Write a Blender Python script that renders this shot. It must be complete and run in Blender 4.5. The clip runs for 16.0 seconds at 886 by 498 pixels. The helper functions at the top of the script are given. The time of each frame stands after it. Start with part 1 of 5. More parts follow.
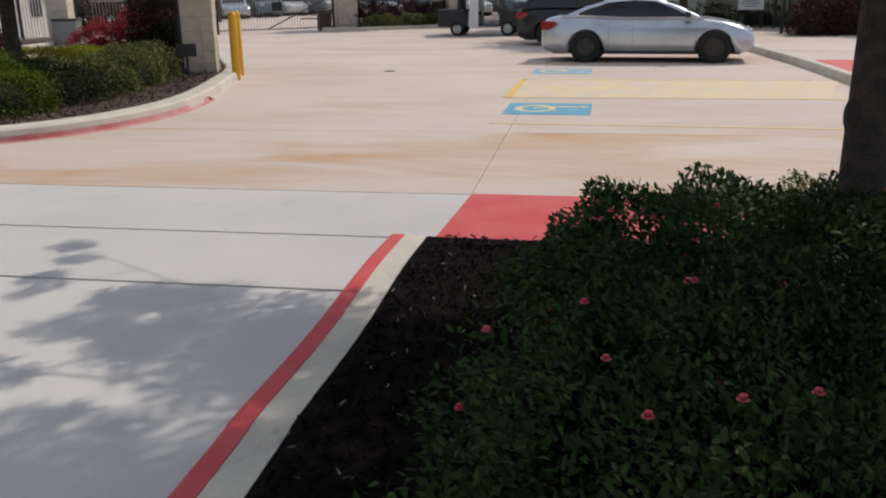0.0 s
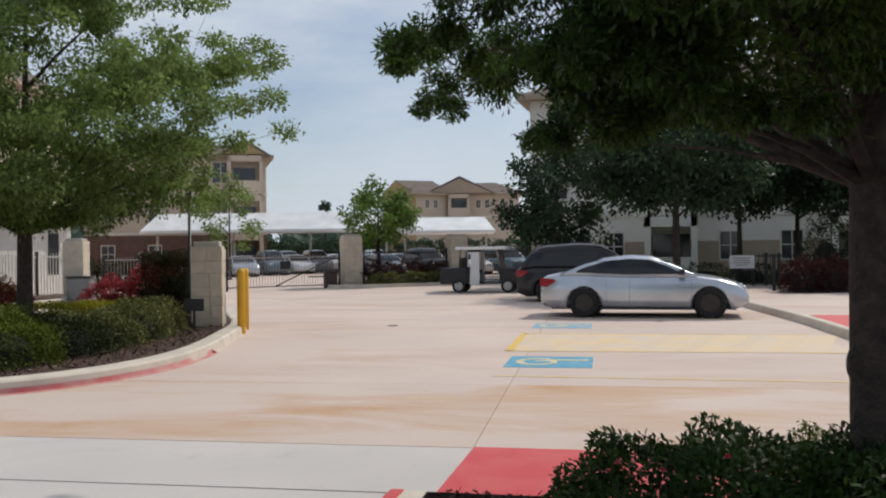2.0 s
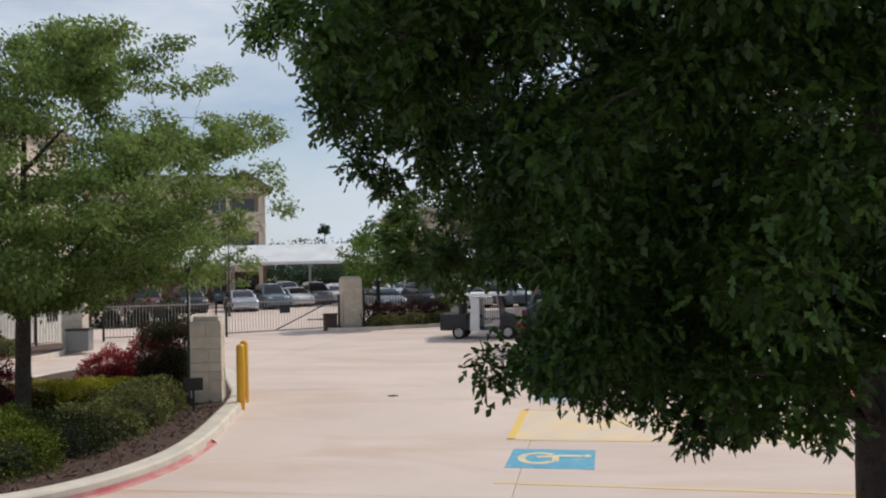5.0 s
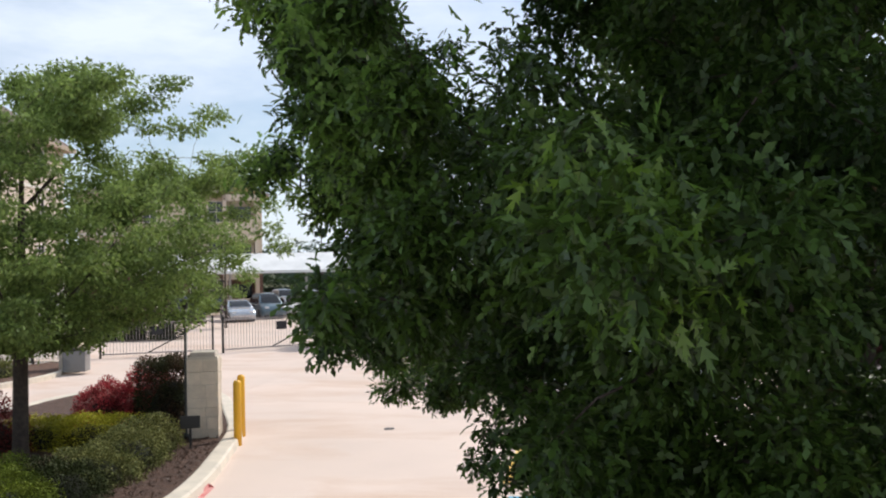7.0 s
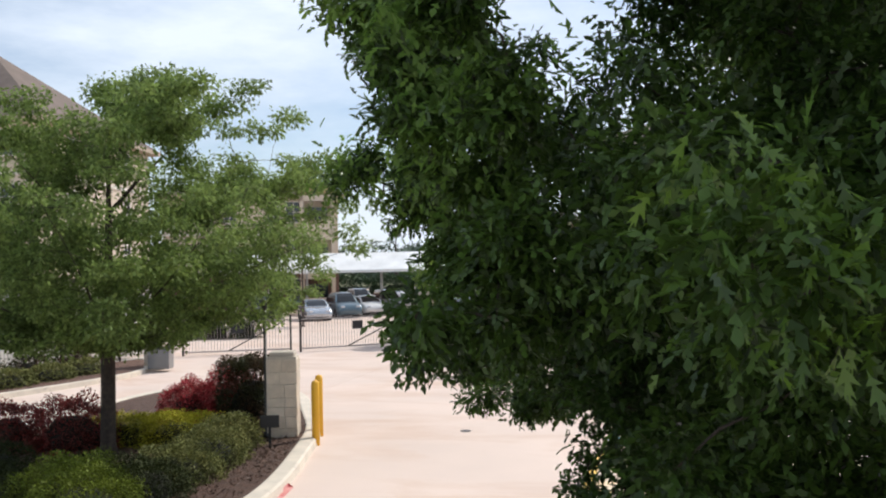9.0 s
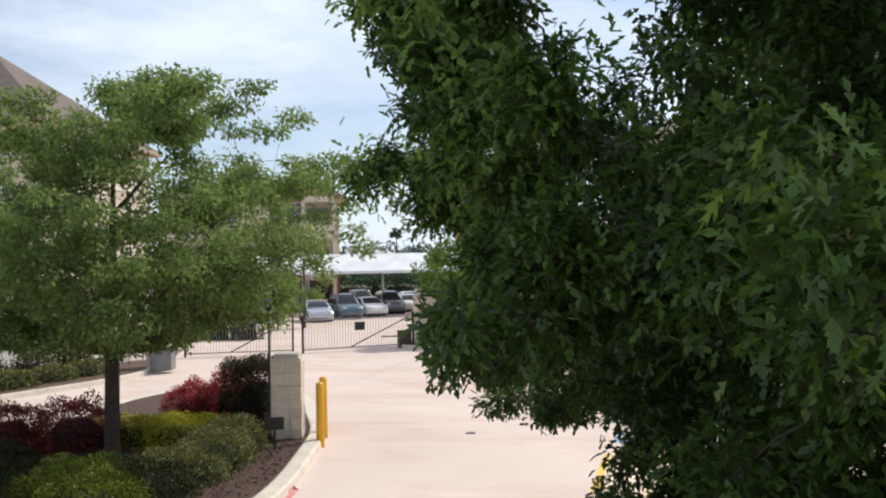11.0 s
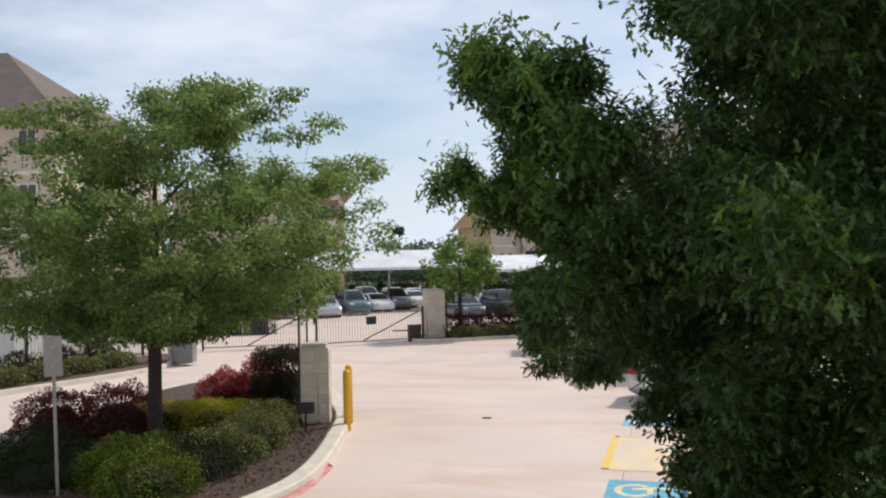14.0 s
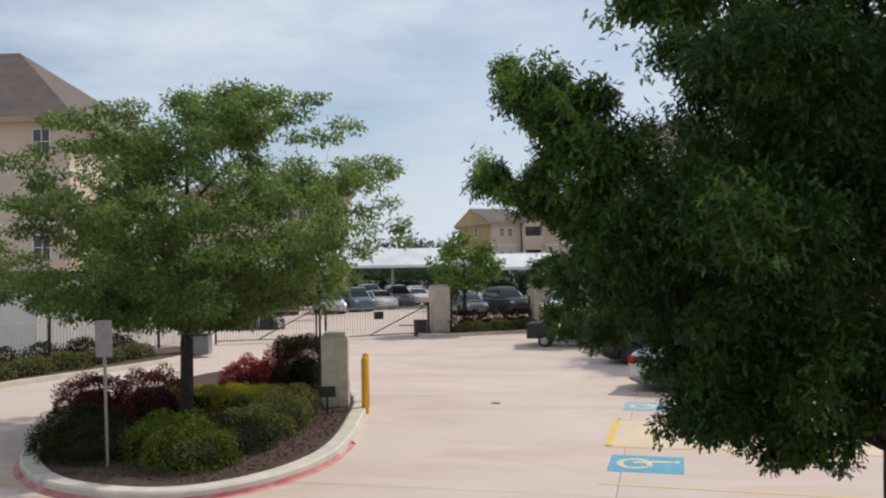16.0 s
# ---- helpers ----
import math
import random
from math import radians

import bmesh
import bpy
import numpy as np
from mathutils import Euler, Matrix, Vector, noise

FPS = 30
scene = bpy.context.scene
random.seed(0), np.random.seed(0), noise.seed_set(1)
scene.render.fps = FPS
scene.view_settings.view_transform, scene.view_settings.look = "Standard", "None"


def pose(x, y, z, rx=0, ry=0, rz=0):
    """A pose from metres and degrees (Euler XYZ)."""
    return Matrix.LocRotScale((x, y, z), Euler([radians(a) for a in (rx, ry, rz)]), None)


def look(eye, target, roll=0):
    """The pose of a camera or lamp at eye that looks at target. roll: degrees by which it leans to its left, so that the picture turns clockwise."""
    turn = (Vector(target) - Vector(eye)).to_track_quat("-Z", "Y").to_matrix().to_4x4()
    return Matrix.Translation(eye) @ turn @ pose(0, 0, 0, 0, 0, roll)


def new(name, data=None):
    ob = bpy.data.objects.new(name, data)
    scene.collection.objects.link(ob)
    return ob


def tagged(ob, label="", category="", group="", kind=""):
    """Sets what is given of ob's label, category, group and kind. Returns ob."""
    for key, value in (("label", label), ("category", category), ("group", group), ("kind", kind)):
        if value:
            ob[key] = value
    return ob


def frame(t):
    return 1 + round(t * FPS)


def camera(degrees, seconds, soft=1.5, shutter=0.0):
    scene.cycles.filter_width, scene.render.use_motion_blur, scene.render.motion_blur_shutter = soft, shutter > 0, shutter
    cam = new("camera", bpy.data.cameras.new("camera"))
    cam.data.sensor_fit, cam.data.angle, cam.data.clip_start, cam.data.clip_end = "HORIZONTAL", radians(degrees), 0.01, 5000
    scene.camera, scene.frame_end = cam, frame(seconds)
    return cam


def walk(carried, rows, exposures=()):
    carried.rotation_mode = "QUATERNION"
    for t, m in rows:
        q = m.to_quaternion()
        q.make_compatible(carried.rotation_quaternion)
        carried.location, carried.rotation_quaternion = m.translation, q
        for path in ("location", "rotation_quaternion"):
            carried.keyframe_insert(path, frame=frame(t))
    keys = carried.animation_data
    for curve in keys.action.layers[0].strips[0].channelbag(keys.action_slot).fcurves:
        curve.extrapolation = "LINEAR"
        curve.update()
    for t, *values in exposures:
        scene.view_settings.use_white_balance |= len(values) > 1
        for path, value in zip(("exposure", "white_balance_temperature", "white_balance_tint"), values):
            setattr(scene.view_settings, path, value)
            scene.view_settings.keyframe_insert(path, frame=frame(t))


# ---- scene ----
cam = camera(54.8, 16.0, 2.1)
PATH = [
    (0, (0.811, 0.860, 1.511), (0.288, 2.702, 0.933), -0.86),
    (0.5, (0.816, 0.872, 1.488), (0.281, 2.766, 1.131), -0.67),
    (1, (0.818, 0.922, 1.500), (0.275, 2.847, 1.491), -0.70),
    (1.5, (0.797, 0.900, 1.476), (0.256, 2.825, 1.477), -0.74),
    (2, (0.811, 0.888, 1.474), (0.268, 2.812, 1.481), -0.77),
    (2.5, (0.797, 0.852, 1.536), (0.255, 2.777, 1.547), -0.83),
    (3, (0.805, 0.868, 1.683), (0.262, 2.793, 1.701), -0.86),
    (3.5, (0.804, 0.881, 1.819), (0.262, 2.806, 1.851), -0.79),
    (4, (0.807, 0.883, 2.047), (0.267, 2.809, 2.084), -0.90),
    (4.5, (0.810, 0.885, 2.285), (0.271, 2.810, 2.328), -1.06),
    (5, (0.816, 0.916, 2.520), (0.275, 2.841, 2.567), -1.24),
    (7.5, (0.872, 0.822, 3.258), (0.339, 2.749, 3.304), -1.20),
    (8, (0.845, 0.871, 3.266), (0.215, 2.769, 3.312), -1.19),
    (8.5, (0.786, 0.965, 3.239), (0.085, 2.838, 3.288), -1.18),
    (9, (0.764, 0.960, 3.239), (0.067, 2.834, 3.287), -1.18),
    (9.5, (0.732, 0.947, 3.239), (0.033, 2.821, 3.289), -1.24),
    (12, (0.574, 1.018, 3.247), (-0.123, 2.892, 3.298), -1.05),
    (12.5, (0.520, 0.837, 3.261), (-0.178, 2.711, 3.307), -1.12),
    (13, (0.492, 0.599, 3.251), (-0.206, 2.473, 3.295), -1.20),
    (13.5, (0.552, 0.257, 3.226), (-0.146, 2.130, 3.270), -1.22),
    (14, (0.693, -0.152, 3.196), (-0.006, 1.721, 3.241), -1.21),
    (14.5, (0.793, -0.552, 3.165), (0.094, 1.321, 3.209), -1.16),
    (15, (0.835, -0.899, 3.125), (0.136, 0.974, 3.169), -1.12),
    (15.5, (0.827, -1.224, 3.061), (0.130, 0.650, 3.104), -1.05),
    (16, (0.811, -1.301, 3.073), (0.114, 0.573, 3.117), -1.00),
]
EXPOSURES = [(0, -0.64), (1.5, -0.60), (4.0, -0.60), (5.2, -0.5), (7.4, 0.0), (9.0, 0.0), (12.5, -0.1), (14.5, -0.3), (16.0, -0.45)]
walk(cam, [(t, look(eye, target, roll)) for t, eye, target, roll in PATH], EXPOSURES)

# ---- world, sun ----
SUN_WAY = Vector((0.45, 0.86, 1.0)).normalized()
world = bpy.data.worlds.new("sky")
scene.world = world
world.use_nodes = True
wn, wl = world.node_tree.nodes, world.node_tree.links
wn.clear()
w_out, w_bg = wn.new("ShaderNodeOutputWorld"), wn.new("ShaderNodeBackground")
sky = wn.new("ShaderNodeTexSky")
sky.sky_type, sky.sun_disc = "NISHITA", False
sky.sun_elevation = math.asin(SUN_WAY.z)
sky.sun_rotation = math.atan2(SUN_WAY.x, SUN_WAY.y)
sky.air_density, sky.dust_density, sky.ozone_density = 1.0, 1.2, 1.5
w_co, w_map, w_noise, w_ramp, w_mix = (wn.new("ShaderNodeTexCoord"), wn.new("ShaderNodeMapping"), wn.new("ShaderNodeTexNoise"),
                                       wn.new("ShaderNodeValToRGB"), wn.new("ShaderNodeMix"))
w_map.inputs["Scale"].default_value = (1.0, 1.0, 3.2)
w_noise.inputs["Scale"].default_value, w_noise.inputs["Detail"].default_value, w_noise.inputs["Roughness"].default_value = 2.6, 9, 0.58
w_ramp.color_ramp.elements[0].position, w_ramp.color_ramp.elements[1].position = 0.30, 0.66
w_mix.data_type = "RGBA"
w_mix.inputs["B"].default_value = (6.5, 7.2, 8.2, 1)
wl.new(w_co.outputs["Generated"], w_map.inputs["Vector"])
wl.new(w_map.outputs["Vector"], w_noise.inputs["Vector"])
wl.new(w_noise.outputs["Fac"], w_ramp.inputs["Fac"])
wl.new(w_ramp.outputs["Color"], w_mix.inputs["Factor"])
wl.new(sky.outputs["Color"], w_mix.inputs["A"])
wl.new(w_mix.outputs["Result"], w_bg.inputs["Color"])
w_bg.inputs["Strength"].default_value = 0.138
wl.new(w_bg.outputs["Background"], w_out.inputs["Surface"])
sun_data = bpy.data.lights.new("sun", "SUN")
sun_data.energy, sun_data.angle, sun_data.color = 3.9, radians(0.6), (1.0, 0.95, 0.87)
sun = new("sun", sun_data)
sun.matrix_world = look(SUN_WAY * 60, (0, 0, 0))


# ---- materials ----
def material(name, colour, rough=0.7, metal=0.0, second=None, scale=3.0, grain=60.0, grain_amount=0.12, bump=0.15, per_object=0.0, per_island=0.0,
             spec=0.5, coat=0.0, translucent=0.0, stain=None, stain_scale=0.5, stain_edge=(0.5, 0.68), stain_stretch=1.0, bump_size=0.01):
    """A procedural surface: base colour, a second colour in broad patches, fine grain, bump, optional stains."""
    m = bpy.data.materials.new(name)
    m.use_nodes = True
    n, l = m.node_tree.nodes, m.node_tree.links
    b = n["Principled BSDF"]
    b.inputs["Roughness"].default_value, b.inputs["Metallic"].default_value = rough, metal
    b.inputs["Specular IOR Level"].default_value = spec
    b.inputs["Coat Weight"].default_value = coat
    co = n.new("ShaderNodeTexCoord")
    big, fine = n.new("ShaderNodeTexNoise"), n.new("ShaderNodeTexNoise")
    big.inputs["Scale"].default_value, big.inputs["Detail"].default_value = scale, 6
    fine.inputs["Scale"].default_value, fine.inputs["Detail"].default_value = grain, 4
    l.new(co.outputs["Object"], big.inputs["Vector"])
    l.new(co.outputs["Object"], fine.inputs["Vector"])
    ramp = n.new("ShaderNodeValToRGB")
    ramp.color_ramp.elements[0].position, ramp.color_ramp.elements[1].position = 0.35, 0.65
    c2 = second or tuple(c * 0.82 for c in colour)
    ramp.color_ramp.elements[0].color, ramp.color_ramp.elements[1].color = (*colour, 1), (*c2, 1)
    l.new(big.outputs["Fac"], ramp.inputs["Fac"])
    last = ramp.outputs["Color"]
    if stain:
        st, sr, sm = n.new("ShaderNodeTexNoise"), n.new("ShaderNodeValToRGB"), n.new("ShaderNodeMix")
        st.inputs["Scale"].default_value, st.inputs["Detail"].default_value, st.inputs["Roughness"].default_value = stain_scale, 7, 0.62
        st.inputs["Distortion"].default_value = 0.6
        sr.color_ramp.elements[0].position, sr.color_ramp.elements[1].position = stain_edge
        sm.data_type = "RGBA"
        sm.inputs["B"].default_value = (*stain, 1)
        stretch = n.new("ShaderNodeMapping")
        stretch.inputs["Scale"].default_value = (stain_stretch, 1, 1)
        l.new(co.outputs["Object"], stretch.inputs["Vector"])
        l.new(stretch.outputs["Vector"], st.inputs["Vector"])
        l.new(st.outputs["Fac"], sr.inputs["Fac"])
        l.new(sr.outputs["Color"], sm.inputs["Factor"])
        l.new(last, sm.inputs["A"])
        last = sm.outputs["Result"]
    hsv = n.new("ShaderNodeHueSaturation")
    l.new(last, hsv.inputs["Color"])
    math_n = n.new("ShaderNodeMath")
    math_n.operation = "MULTIPLY_ADD"
    math_n.inputs[1].default_value, math_n.inputs[2].default_value = 2 * grain_amount, 1 - grain_amount
    l.new(fine.outputs["Fac"], math_n.inputs[0])
    value = math_n.outputs[0]
    for amount, node, out in ((per_object, "ShaderNodeObjectInfo", "Random"), (per_island, "ShaderNodeNewGeometry", "Random Per Island")):
        if amount:
            info, add = n.new(node), n.new("ShaderNodeMath")
            mul = n.new("ShaderNodeMath")
            mul.operation = "MULTIPLY_ADD"
            mul.inputs[1].default_value, mul.inputs[2].default_value = 2 * amount, 1 - amount
            add.operation = "MULTIPLY"
            l.new(info.outputs[out], mul.inputs[0])
            l.new(mul.outputs[0], add.inputs[0])
            l.new(value, add.inputs[1])
            value = add.outputs[0]
    l.new(value, hsv.inputs["Value"])
    l.new(hsv.outputs["Color"], b.inputs["Base Color"])
    if bump:
        bp = n.new("ShaderNodeBump")
        bp.inputs["Strength"].default_value, bp.inputs["Distance"].default_value = bump, bump_size
        l.new(fine.outputs["Fac"], bp.inputs["Height"])
        l.new(bp.outputs["Normal"], b.inputs["Normal"])
    if translucent:
        tr, mx = n.new("ShaderNodeBsdfTranslucent"), n.new("ShaderNodeMixShader")
        mx.inputs[0].default_value = translucent
        l.new(hsv.outputs["Color"], tr.inputs["Color"])
        l.new(b.outputs[0], mx.inputs[1])
        l.new(tr.outputs[0], mx.inputs[2])
        l.new(mx.outputs[0], n["Material Output"].inputs["Surface"])
    return m


M = {}
M["pave"] = material("warm concrete", (0.63, 0.505, 0.435), 0.85, second=(0.57, 0.46, 0.40), scale=0.35, grain=45, grain_amount=0.07, stain=(0.50, 0.34, 0.25), stain_scale=0.55, stain_edge=(0.48, 0.80), stain_stretch=0.42, per_object=0.03)
M["pave_stained"] = material("rust-stained concrete", (0.62, 0.50, 0.43), 0.85, second=(0.57, 0.46, 0.40), scale=0.35, grain=45, grain_amount=0.07, stain=(0.50, 0.29, 0.15), stain_scale=0.8, stain_edge=(0.44, 0.70), stain_stretch=0.4, per_object=0.03)
M["pave_grey"] = material("pale grey concrete", (0.595, 0.545, 0.51), 0.85, second=(0.535, 0.495, 0.465), scale=0.6, grain=50, grain_amount=0.06, per_object=0.03, stain=(0.42, 0.40, 0.39), stain_scale=0.9, stain_edge=(0.58, 0.8))
M["joint"] = material("dark joint filler", (0.06, 0.05, 0.05), 0.9)
M["ground"] = material("dry lawn", (0.10, 0.12, 0.05), 0.95, second=(0.16, 0.14, 0.08), scale=0.3, grain=20, grain_amount=0.3)
M["kerb"] = material("kerb concrete", (0.66, 0.58, 0.48), 0.85, second=(0.54, 0.48, 0.405), scale=2.5, grain=60, grain_amount=0.12, stain=(0.25, 0.23, 0.21), stain_scale=3.0, stain_edge=(0.6, 0.8))
M["red_paint"] = material("red kerb paint", (0.60, 0.050, 0.058), 0.65, second=(0.62, 0.085, 0.085), scale=3, grain=80, grain_amount=0.1, stain=(0.6, 0.35, 0.32), stain_scale=4.0, stain_edge=(0.66, 0.8))
M["red_worn"] = material("worn red paint", (0.55, 0.15, 0.15), 0.75, second=(0.60, 0.36, 0.32), scale=3, grain=50, grain_amount=0.12)
M["blue_paint"] = material("faded blue paint", (0.06, 0.30, 0.46), 0.7, second=(0.12, 0.36, 0.48), scale=4, grain=70, grain_amount=0.12, stain=(0.45, 0.42, 0.38), stain_scale=5, stain_edge=(0.6, 0.75))
M["yellow_line"] = material("faded yellow paint", (0.66, 0.47, 0.18), 0.75, second=(0.62, 0.48, 0.30), scale=2, grain=50, grain_amount=0.1, stain=(0.60, 0.50, 0.42), stain_scale=3, stain_edge=(0.5, 0.7))
M["hatch"] = material("faded hatching paint", (0.69, 0.52, 0.31), 0.8, second=(0.65, 0.51, 0.37), scale=1.2, grain=50, grain_amount=0.08, stain=(0.60, 0.50, 0.43), stain_scale=1.6, stain_edge=(0.45, 0.7))
M["hatch_stripe"] = material("faded hatching stripe", (0.72, 0.54, 0.28), 0.8, second=(0.68, 0.53, 0.36), scale=1.2, grain=50, grain_amount=0.08, stain=(0.64, 0.52, 0.42), stain_scale=1.6, stain_edge=(0.42, 0.62))
M["navy_car"] = material("navy car paint", (0.02, 0.03, 0.06), 0.3, scale=1, grain=200, grain_amount=0.03, bump=0, coat=0.8)
M["blue_pale"] = material("paler worn blue paint", (0.16, 0.36, 0.50), 0.7, second=(0.24, 0.40, 0.50), scale=4, grain=70, grain_amount=0.12, stain=(0.50, 0.45, 0.41), stain_scale=4, stain_edge=(0.5, 0.7))
M["yellow_edge"] = material("fresh yellow paint", (0.74, 0.47, 0.07), 0.7, second=(0.70, 0.48, 0.16), scale=3, grain=50, grain_amount=0.1)
M["cream_line"] = material("worn cream line paint", (0.72, 0.62, 0.38), 0.75, scale=3, stain=(0.30, 0.42, 0.46), stain_scale=6, stain_edge=(0.58, 0.72))
M["yellow"] = material("safety yellow paint", (0.78, 0.42, 0.02), 0.45, second=(0.72, 0.38, 0.02), scale=4, grain=40, grain_amount=0.06)
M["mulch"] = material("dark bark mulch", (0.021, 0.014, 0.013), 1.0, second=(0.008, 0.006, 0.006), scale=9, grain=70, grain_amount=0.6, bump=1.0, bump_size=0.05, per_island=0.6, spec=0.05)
M["mulch_red"] = material("brown bark mulch", (0.12, 0.065, 0.045), 0.95, second=(0.07, 0.04, 0.03), scale=7, grain=60, grain_amount=0.4, bump=0.9, bump_size=0.03, per_island=0.4)
M["bark"] = material("oak bark", (0.075, 0.055, 0.042), 0.95, second=(0.04, 0.03, 0.025), scale=12, grain=45, grain_amount=0.35, bump=1.0, bump_size=0.02)
M["leaf_oak"] = material("oak leaves", (0.072, 0.128, 0.022), 0.34, second=(0.042, 0.082, 0.017), scale=1.2, grain=30, bump=0, per_island=0.6, translucent=0.45, spec=0.4)
# brighter copy of the oak leaves, sunlight painted into the colour
M["leaf_sunlit"] = material("oak leaves with sunlight in the colour", (0.18, 0.285, 0.052), 0.4, second=(0.11, 0.20, 0.04), scale=1.5, grain=30, bump=0, per_island=0.35, translucent=0.6, spec=0.4)
M["leaf_bough"] = material("glossy oak leaves", (0.13, 0.21, 0.03), 0.22, second=(0.050, 0.10, 0.018), scale=2.5, grain=30, bump=0, per_island=0.5, translucent=0.42, spec=0.5)
M["leaf_elm"] = material("elm leaves", (0.205, 0.285, 0.078), 0.6, second=(0.145, 0.205, 0.060), scale=0.8, grain=30, bump=0, per_island=0.40, translucent=0.48, spec=0.25)
M["leaf_dark"] = material("dark tree leaves", (0.045, 0.080, 0.035), 0.6, second=(0.03, 0.06, 0.028), scale=0.5, grain=30, bump=0, per_island=0.4, translucent=0.25, spec=0.3)
M["leaf_bright"] = material("spring green leaves", (0.17, 0.26, 0.05), 0.6, second=(0.12, 0.20, 0.045), scale=0.5, grain=30, bump=0, per_island=0.35, translucent=0.35, spec=0.3)
M["leaf_rose"] = material("rose leaves", (0.036, 0.068, 0.012), 0.6, second=(0.022, 0.042, 0.010), scale=3, grain=30, bump=0, per_island=0.55, translucent=0.2, spec=0.15)
M["leaf_box"] = material("boxwood leaves", (0.128, 0.160, 0.016), 0.6, second=(0.084, 0.112, 0.014), scale=3, grain=30, bump=0, per_island=0.4, translucent=0.08, spec=0.15)
M["leaf_olive"] = material("olive shrub leaves", (0.185, 0.185, 0.060), 0.65, second=(0.130, 0.142, 0.048), scale=3, grain=30, bump=0, per_island=0.4, translucent=0.10, spec=0.15)
M["leaf_yellow"] = material("golden shrub leaves", (0.46, 0.42, 0.035), 0.55, second=(0.34, 0.34, 0.035), scale=3, grain=30, bump=0, per_island=0.3, translucent=0.25, spec=0.15)
M["leaf_red"] = material("red shrub leaves", (0.26, 0.045, 0.042), 0.55, second=(0.13, 0.035, 0.03), scale=3, grain=30, bump=0, per_island=0.5, translucent=0.2, spec=0.15)
M["leaf_scarlet"] = material("scarlet shrub leaves", (0.50, 0.055, 0.075), 0.55, second=(0.30, 0.05, 0.05), scale=3, grain=30, bump=0, per_island=0.4, translucent=0.25, spec=0.15)
# dark green hedges; on the island bushes the colour also carries their shade
M["leaf_shade"] = material("dark hedge and shaded shrub leaves", (0.036, 0.046, 0.012), 0.6, second=(0.024, 0.032, 0.009), scale=3, grain=30, bump=0, per_island=0.4, translucent=0.15, spec=0.15)
M["leaf_maroon"] = material("dull maroon hedge leaves", (0.090, 0.026, 0.024), 0.6, second=(0.050, 0.026, 0.018), scale=2, grain=30, bump=0, per_island=0.5, translucent=0.2, spec=0.15)
# near-black: the shade deep inside a shrub, put into the colour
M["shrub_core"] = material("near-black shrub core", (0.014, 0.017, 0.008), 0.9, second=(0.014, 0.013, 0.009), scale=20, grain=90, grain_amount=0.4, bump=1.0, bump_size=0.03)
M["chip_pale"] = material("bleached bark chips", (0.22, 0.18, 0.15), 0.9, per_island=0.4)
M["lawn"] = material("mown lawn", (0.11, 0.16, 0.04), 0.95, second=(0.08, 0.13, 0.035), scale=1.5, grain=25, grain_amount=0.3, bump=0.5)
M["leaf_redgreen"] = material("bronze hedge leaves", (0.040, 0.058, 0.020), 0.55, second=(0.085, 0.036, 0.024), scale=2, grain=30, bump=0, per_island=0.5, translucent=0.2, spec=0.15)
M["petal"] = material("coral rose petals", (0.78, 0.10, 0.15), 0.5, second=(0.80, 0.22, 0.22), scale=20, grain=60, bump=0, per_island=0.25, translucent=0.3)
M["stone"] = material("limestone block", (0.62, 0.53, 0.42), 0.9, second=(0.53, 0.455, 0.365), scale=6, grain=35, grain_amount=0.12, bump=0.6, bump_size=0.02, per_object=0.07)
M["mortar"] = material("pale mortar", (0.56, 0.50, 0.42), 0.95, grain=40)
M["stone_cap"] = material("limestone cap", (0.52, 0.46, 0.39), 0.85, second=(0.40, 0.36, 0.31), scale=5, grain=40, grain_amount=0.14, bump=0.4)
M["iron"] = material("black iron", (0.02, 0.019, 0.018), 0.5, scale=8, grain=80, bump=0.05)
# black gate iron; light on the pickets is put into this paler colour
M["gate_iron"] = material("gate iron paled as if sunlit", (0.38, 0.34, 0.32), 0.55, second=(0.28, 0.25, 0.235), scale=8, grain=80, bump=0.05)
M["steel"] = material("galvanised steel", (0.50, 0.50, 0.49), 0.5, metal=0.6, scale=8, grain=60, grain_amount=0.08, bump=0.05)
M["sign_back"] = material("bare sign plate", (0.31, 0.26, 0.24), 0.55, metal=0.1, scale=6, grain=40, grain_amount=0.06, bump=0)
M["pale_paint"] = material("pale cream iron paint", (0.66, 0.62, 0.57), 0.5, scale=3, grain=40, grain_amount=0.05, bump=0)
M["white_metal"] = material("white painted metal", (0.88, 0.88, 0.87), 0.45, scale=0.8, grain=20, grain_amount=0.04, bump=0)
M["stucco"] = material("cream stucco", (0.58, 0.48, 0.38), 0.9, second=(0.54, 0.45, 0.36), scale=0.4, grain=30, grain_amount=0.06)
M["stucco_tan"] = material("tan stucco", (0.42, 0.33, 0.25), 0.9, scale=0.4, grain=30, grain_amount=0.06)
M["stucco_yellow"] = material("ochre stucco", (0.42, 0.31, 0.15), 0.9, scale=0.4, grain=30, grain_amount=0.06)
M["stucco_white"] = material("white stucco", (0.80, 0.76, 0.69), 0.9, scale=0.4, grain=30, grain_amount=0.05)
M["brick"] = material("brown brick", (0.17, 0.095, 0.075), 0.9, second=(0.13, 0.078, 0.062), scale=2, grain=12, grain_amount=0.25)
M["shingle"] = material("brown roof shingles", (0.17, 0.13, 0.11), 0.95, second=(0.13, 0.10, 0.085), scale=1.2, grain=14, grain_amount=0.25)
M["trim"] = material("pale trim", (0.74, 0.69, 0.61), 0.7, grain=20, grain_amount=0.05, bump=0)
M["pane"] = material("dark window glass", (0.03, 0.035, 0.04), 0.08, spec=0.8, scale=0.5, grain=5, grain_amount=0.05, bump=0)
